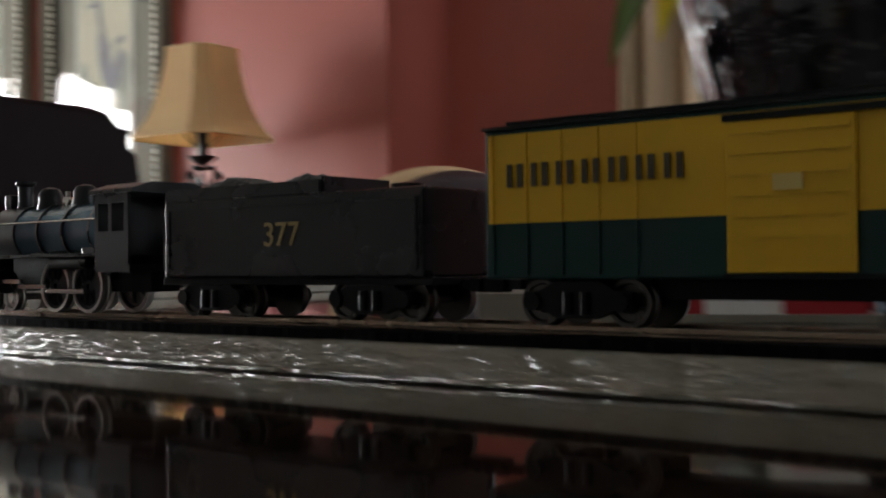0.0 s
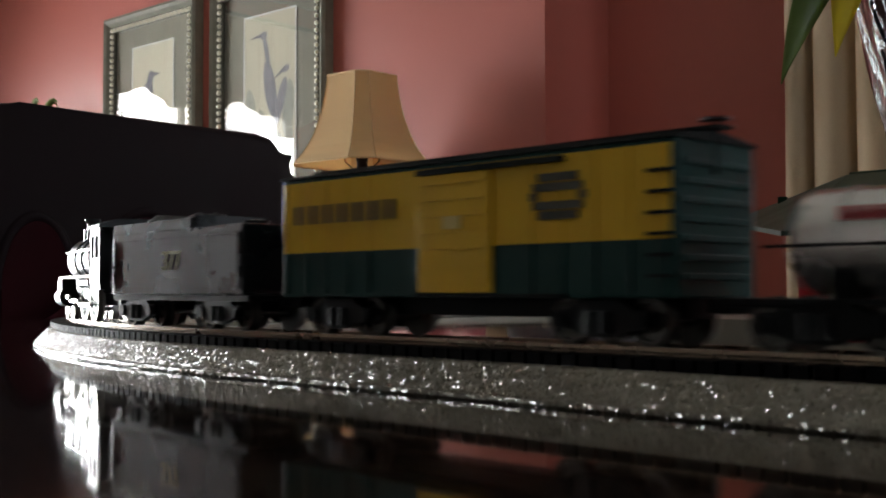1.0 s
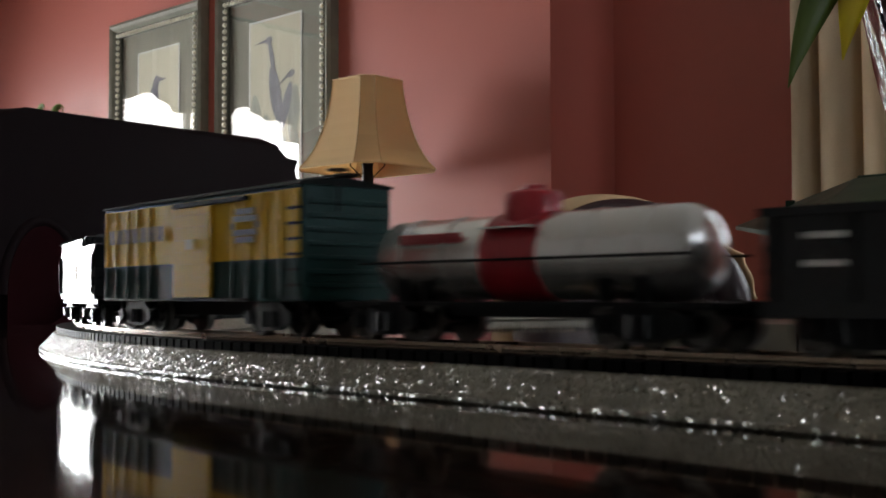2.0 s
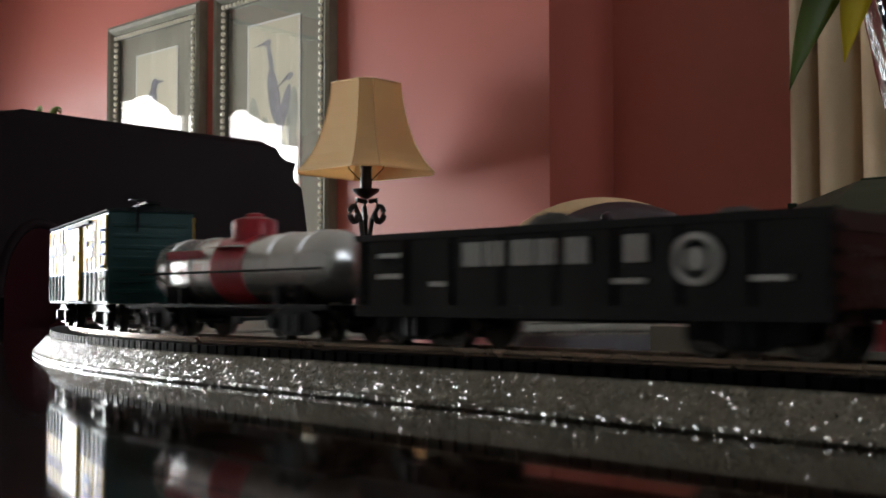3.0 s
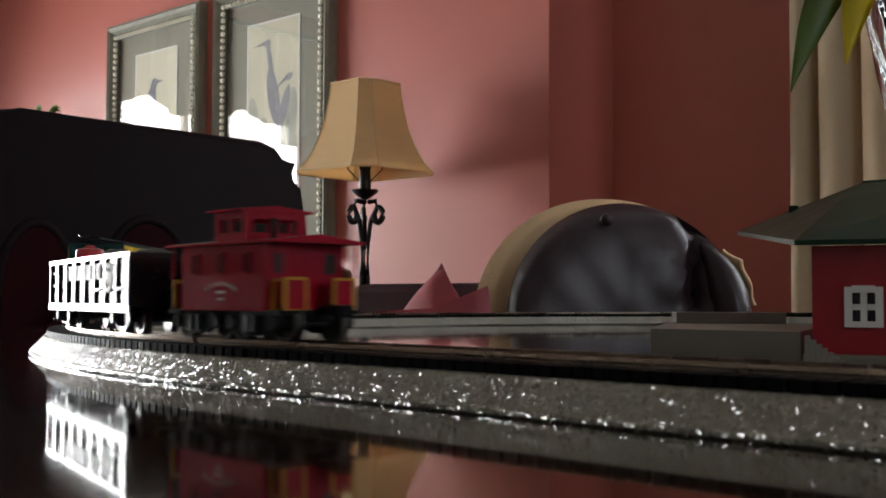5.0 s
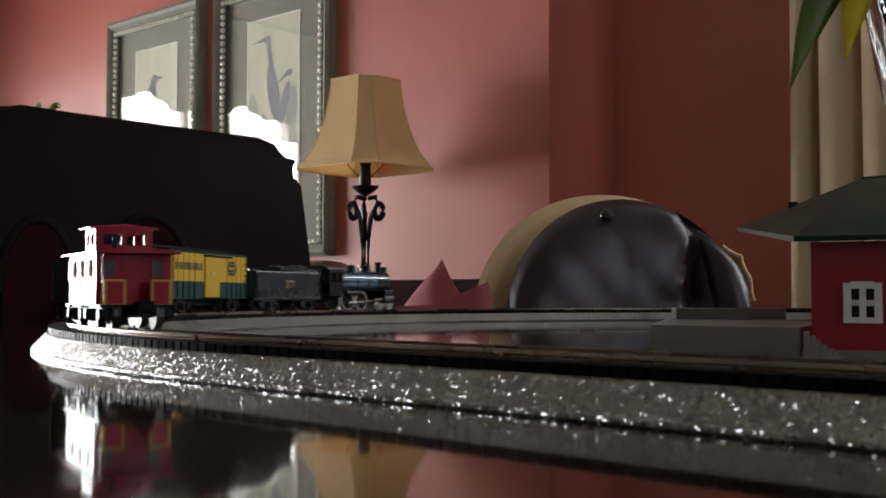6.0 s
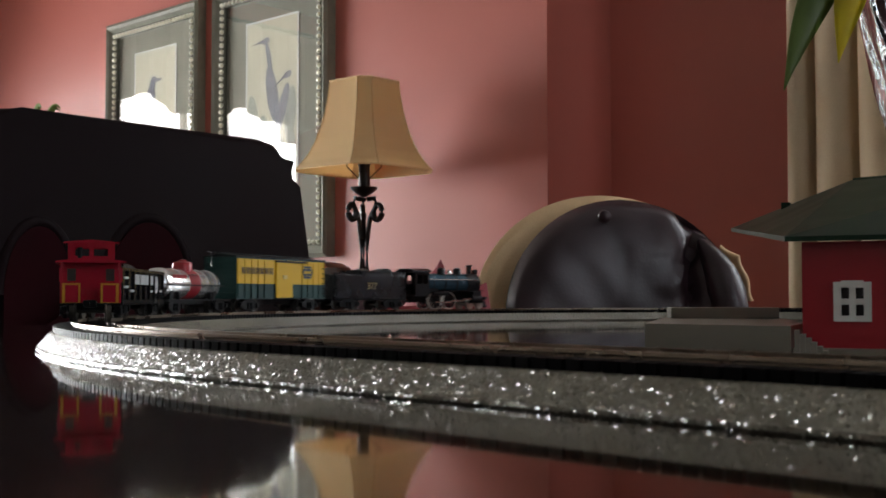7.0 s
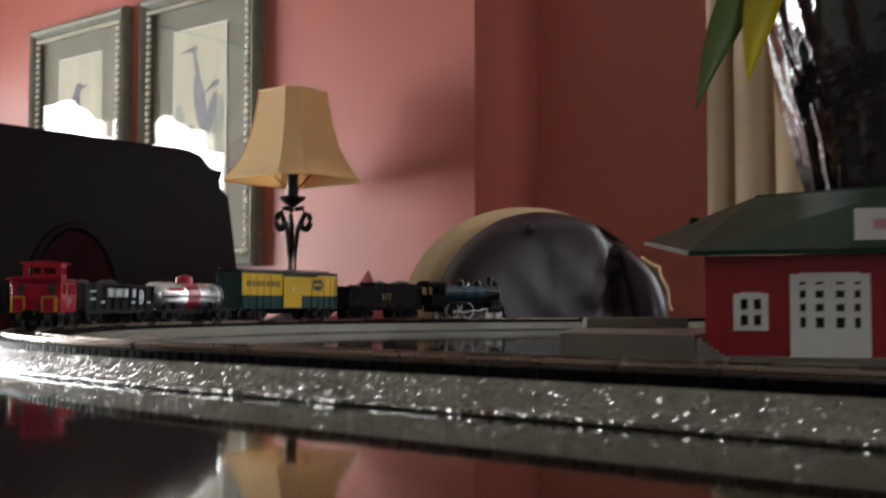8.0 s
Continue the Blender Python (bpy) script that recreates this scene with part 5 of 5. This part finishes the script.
def table_lamp():
    at = Vector((-0.2030, 2.95, 0.735))
    o = thing("table_lamp", Matrix.Translation(at), "cream bell-shaped lamp shade on a dark scrolled iron stem, unlit", "table lamp")
    z = lambda v: v - at.z
    turn = radians(-86)
    # square bell with cut corners: reach of each corner from the axis, and height
    prof = [(0.0905, 1.343), (0.092, 1.325), (0.096, 1.295), (0.103, 1.26), (0.113, 1.222), (0.126, 1.186), (0.143, 1.152), (0.160, 1.128), (0.177, 1.109)]

    def ring(r, h):
        out = []
        for k in range(4):
            a = turn + math.pi / 2 * k
            c, d = Vector((math.cos(a), math.sin(a), 0)), Vector((-math.sin(a), math.cos(a), 0))
            out += [c * r - d * 0.20 * r + Vector((0, 0, h)), c * r + d * 0.20 * r + Vector((0, 0, h))]
        return out
    bm = B()
    skin = [ring(r, z(h)) for r, h in prof] + [ring(r - 0.004, z(h)) for r, h in prof[::-1]]
    skin = [[bm.verts.new(p) for p in q] for q in skin]
    for p, q in zip(skin, skin[1:] + skin[:1]):
        for k in range(8):
            bm.faces.new((p[k], p[(k + 1) % 8], q[(k + 1) % 8], q[k]))
    shade = part("shade", bm, M["shade"], o, "cream panelled fabric shade with cut corners")
    for k in range(8):
        part("rib_trim", tube(B(), [ring(r, z(h))[k] for r, h in prof], 0.0018, 6), M["shade_trim"], shade)
    for r, h in (prof[0], prof[-1]):
        pts = ring(r, z(h))
        part("rim_trim", tube(B(), pts + pts[:1], 0.0026, 6), M["shade_trim"], shade)
    bm = B()
    for s in (-1, 1):
        tube(bm, [(0, 0, z(1.075)), (s * 0.045, 0, z(1.12)), (s * 0.05, 0, z(1.22)), (s * 0.03, 0, z(1.33)), (0, 0, z(1.35))], 0.0018, 6)
    part("harp", bm, M["iron"], o)
    part("socket", lathe(B(), [(0.014, z(1.06)), (0.016, z(1.075)), (0.014, z(1.115)), (0.017, z(1.13)), (0.010, z(1.14))], 16), M["iron"], o, smooth=True)
    part("bulb", lathe(B(), [(0.010, z(1.135)), (0.016, z(1.15)), (0.028, z(1.18)), (0.030, z(1.20)), (0.022, z(1.225)), (0.004, z(1.236))], 16), M["white"], o, smooth=True)
    part("drip_pan", lathe(B(), [(0.006, z(1.040)), (0.022, z(1.050)), (0.034, z(1.060)), (0.036, z(1.066)), (0.010, z(1.066))], 20), M["iron"], o, smooth=True)
    for k in range(3):
        a = radians(100 + 120 * k)
        dx, dy = math.cos(a), math.sin(a)
        pts = []
        for r, h in ((0.012, 0.75), (0.0085, 0.84), (0.009, 0.93), (0.017, 0.985), (0.036, 1.020), (0.030, 1.036), (0.010, 1.034)):
            pts.append((r * dx, r * dy, z(h)))
        part("stem_rod", tube(B(), pts, 0.0068, 8), M["iron"], o, smooth=True)
        pts = []
        for i in range(13):
            w = radians(110 - 290 * i / 12)
            q, e = 0.038 + 0.013 * math.cos(w), 1.000 + 0.020 * math.sin(w)
            pts.append((q * dx, q * dy, z(e)))
        part("scroll", tube(B(), pts, 0.0070, 8, 0.0095), M["iron"], o, smooth=True)
    part("foot", lathe(B(), [(0.075, 0.0), (0.075, 0.008), (0.05, 0.016), (0.02, 0.026), (0.012, 0.04)], 24), M["iron"], o, smooth=True)


table_lamp()


def ornament():
    o = thing("wooden_bowl", Matrix.Translation((-0.315, 2.86, 0.735)), "dark brown wooden bowl standing on the console", "bowl")
    part("bowl", lathe(B(), [(0.035, 0), (0.04, 0.008), (0.07, 0.05), (0.088, 0.10), (0.084, 0.115), (0.06, 0.128), (0.02, 0.133), (0.002, 0.134)], 28), M["wood"], o, smooth=True)


ornament()


def console_plant():
    o = thing("potted_plant", Matrix.Translation(U * 4.03 + N * -2.08 + Vector((0, 0, 0.735))), "dark green leafy plant in a pot on the console", "plant")
    part("pot", lathe(B(), [(0.06, 0), (0.07, 0.01), (0.09, 0.16), (0.095, 0.17), (0.085, 0.17)], 24), M["wood"], o, smooth=True)
    rnd = random.Random(3)
    for k in range(16):
        a = k * 2.4
        reach, up = rnd.uniform(0.10, 0.24), rnd.uniform(0.42, 0.72)
        bm = B()
        leaf(bm, curve_pts((0.01 * math.cos(a), 0.01 * math.sin(a), 0.16), (0.4 * reach * math.cos(a), 0.4 * reach * math.sin(a), 0.16 + up), (reach * math.cos(a), min(0.12, max(-0.12, reach * math.sin(a))), 0.10 + up * 0.92)), rnd.uniform(0.015, 0.025))
        ob = part("leaf", bm, M["leaf"], o, smooth=True)
        sol = ob.modifiers.new("thick", "SOLIDIFY")
        sol.thickness = 0.0012


console_plant()


# ---- pictures ----
def picture(cu, bird):
    w, h, z0 = 0.578, 0.890, 0.897
    o = thing("framed_picture", ROOM @ pose(cu, WALL_N, z0), "pewter beaded frame with a bird print behind reflecting glass", "framed picture", "framed bird prints on the wall")
    fw = 0.052
    # moulding: four mitred bars, thicker outside
    for k in range(4):
        bm = B()
        sx = w / 2
        sec = [(0.0, 0.0), (0.0, 0.032), (0.011, 0.040), (0.022, 0.034), (0.033, 0.020), (0.042, 0.026), (fw, 0.020), (fw, 0.0)]
        rings = []
        ends = {0: ((-sx, 0), (sx, 0)), 1: ((sx, 0), (sx, h)), 2: ((sx, h), (-sx, h)), 3: ((-sx, h), (-sx, 0))}[k]
        inn = {0: (0, 1), 1: (-1, 0), 2: (0, -1), 3: (1, 0)}[k]
        for e, (x, z) in enumerate(ends):
            other = ends[1 - e]
            along = Vector((other[0] - x, other[1] - z)).normalized()
            rings.append([bm.verts.new((x + inn[0] * a + along.x * a, 0.001 + b, z + inn[1] * a + along.y * a)) for a, b in sec])
        n = len(sec)
        for i in range(n):
            bm.faces.new((rings[0][i], rings[0][(i + 1) % n], rings[1][(i + 1) % n], rings[1][i]))
        bm.faces.new(rings[0])
        bm.faces.new(rings[1][::-1])
        part("frame_bar", bm, M["frame"], o)
    bm = B()
    bi = 0.046
    ring = []
    nx, nz = 23, 36
    for i in range(nx):
        x = -w / 2 + bi + (w - 2 * bi) * i / nx
        ring += [(x, bi), (-x, h - bi)]
    for i in range(nz):
        z = bi + (h - 2 * bi) * i / nz
        ring += [(w / 2 - bi, z), (-w / 2 + bi, h - z)]
    for x, z in ring:
        bmesh.ops.create_icosphere(bm, subdivisions=1, radius=0.0090, matrix=Matrix.Translation((x, 0.026, z)))
    tagged(part("beading", bm, M["bead"], o, "row of pale beads", smooth=True), kind="stuff")
    part("mat_board", box(B(), -w / 2 + fw - 0.002, w / 2 - fw + 0.002, 0.004, 0.008, fw - 0.002, h - fw + 0.002), M["mat"], o)
    pr = part("print", box(B(), -0.125, 0.125, 0.008, 0.0095, 0.20, 0.760), M["paper"], o, "cream print with a grey bird")
    for x0, x1, q0, q1 in ((-0.131, -0.125, 0.194, 0.766), (0.125, 0.131, 0.194, 0.766), (-0.125, 0.125, 0.760, 0.766), (-0.125, 0.125, 0.194, 0.20)):
        part("mat_bevel", box(B(), x0, x1, 0.008, 0.0105, q0, q1), M["white"], o)
    # the bird: body, neck, head, bill, legs as flat inked shapes
    def blot(pts, mat, d, name):
        bm = B()
        prism(bm, pts, 0.0096, 0.0096 + d, lambda u, v, ww: (-u, ww, v))
        part(name, bm, mat, pr)

    def oval(cx, cz, rx, rz, tilt, n=18):
        c, s = math.cos(radians(tilt)), math.sin(radians(tilt))
        return [(cx + rx * math.cos(2 * math.pi * i / n) * c - rz * math.sin(2 * math.pi * i / n) * s, cz + rx * math.cos(2 * math.pi * i / n) * s + rz * math.sin(2 * math.pi * i / n) * c) for i in range(n)]
    if bird == 1:
        blot(oval(-0.035, 0.560, 0.036, 0.080, -14), M["ink"], 0.0004, "bird")
        blot(oval(-0.012, 0.642, 0.019, 0.028, -25), M["ink"], 0.0006, "bird")
        blot([(-0.006, 0.662), (0.054, 0.652), (-0.006, 0.642)], M["ink"], 0.0008, "bird")
        blot(oval(-0.02, 0.40, 0.10, 0.05, 5), M["ink_soft"], 0.0002, "foliage")
    else:
        for x, z, rx, rz, tilt in ((-0.090, 0.43, 0.028, 0.10, 8), (-0.055, 0.38, 0.035, 0.08, -10), (0.092, 0.45, 0.026, 0.09, -6), (0.098, 0.36, 0.020, 0.07, 10), (0.02, 0.33, 0.05, 0.06, 0)):
            blot(oval(x, z, rx, rz, tilt), M["ink_soft"], 0.0002, "foliage")
        blot(oval(0.004, 0.520, 0.028, 0.095, 12), M["ink_pale"], 0.0005, "bird")
        blot(oval(0.052, 0.470, 0.020, 0.085, -20), M["ink_pale"], 0.0006, "bird")
        blot(oval(-0.015, 0.640, 0.011, 0.055, 14), M["ink_pale"], 0.0006, "bird")
        blot(oval(-0.030, 0.695, 0.019, 0.012, 10), M["ink_pale"], 0.0008, "bird")
        blot([(-0.040, 0.702), (-0.105, 0.690), (-0.040, 0.690)], M["ink"], 0.0009, "bird")
        blot(oval(0.080, 0.575, 0.018, 0.011, 20), M["ink_pale"], 0.0008, "bird")
        blot([(0.074, 0.584), (0.012, 0.542), (0.074, 0.570)], M["ink"], 0.0010, "bird")
    g = part("pane", box(B(), -w / 2 + fw, w / 2 - fw, 0.0125, 0.0145, fw, h - fw), M["picture_glass"], o, "reflecting picture glass")
    g.visible_shadow = False


M["ink_pale"] = material("pale_blue_grey_ink", (0.30, 0.30, 0.33), rough=0.8, stain=0.4, stain_scale=30)
picture(2.780, 2)
picture(3.435, 1)

# ---- the train, and the track's pieces last ----
TRAIN = [(locomotive(), 0.247, 0.0085, -0.0085), (tender(), 0.140, 0.031, -0.031), (boxcar(), 0.0, 0.047, -0.047),
         (tank_car(), -0.1435, 0.043, -0.043), (gondola(), -0.287, 0.049, -0.049), (caboose(), -0.4115, 0.0165, -0.0165)]
railway()


def slack(t):
    """The train's small gain or loss on an even pace, in metres."""
    keys = [(0.0, -0.003), (1.2, -0.002), (2.0, 0.0), (3.5, -0.0045), (4.5, 0.001), (6.0, 0.003), (8.0, -0.002)]
    for (t0, a), (t1, b) in zip(keys, keys[1:]):
        if t <= t1:
            f = (t - t0) / (t1 - t0)
            return a + (b - a) * f * f * (3 - 2 * f)
    return keys[-1][1]


def motions():
    """The train rolls along the loop at an even pace; each wheelset turns with it."""
    for car, offset, fore, aft in TRAIN:
        rows = []
        for i in range(41):
            t = i * 0.2
            s = TRAIN_START + TRAIN_SPEED * t - 0.0065 * max(0.0, 1 - t) ** 2 + slack(t) + offset
            a, _ = track(s + fore)
            b, _ = track(s + aft)
            mid, d = (a + b) / 2, a - b
            rows.append((t, Matrix.Translation((mid.x, mid.y, TABLE_Z + RAIL_TOP)) @ Matrix.Rotation(math.atan2(d.y, d.x), 4, "Z")))
        walk(car, rows)
    for wheel, x, z, r in WHEELS:
        step = 2 if r > 0.008 else 1
        rows = [(k * step / 30, pose(x, 0, z, 0, math.degrees(TRAIN_SPEED * k * step / 30 / r), 0)) for k in range(240 // step + 1)]
        walk(wheel, rows)


motions()
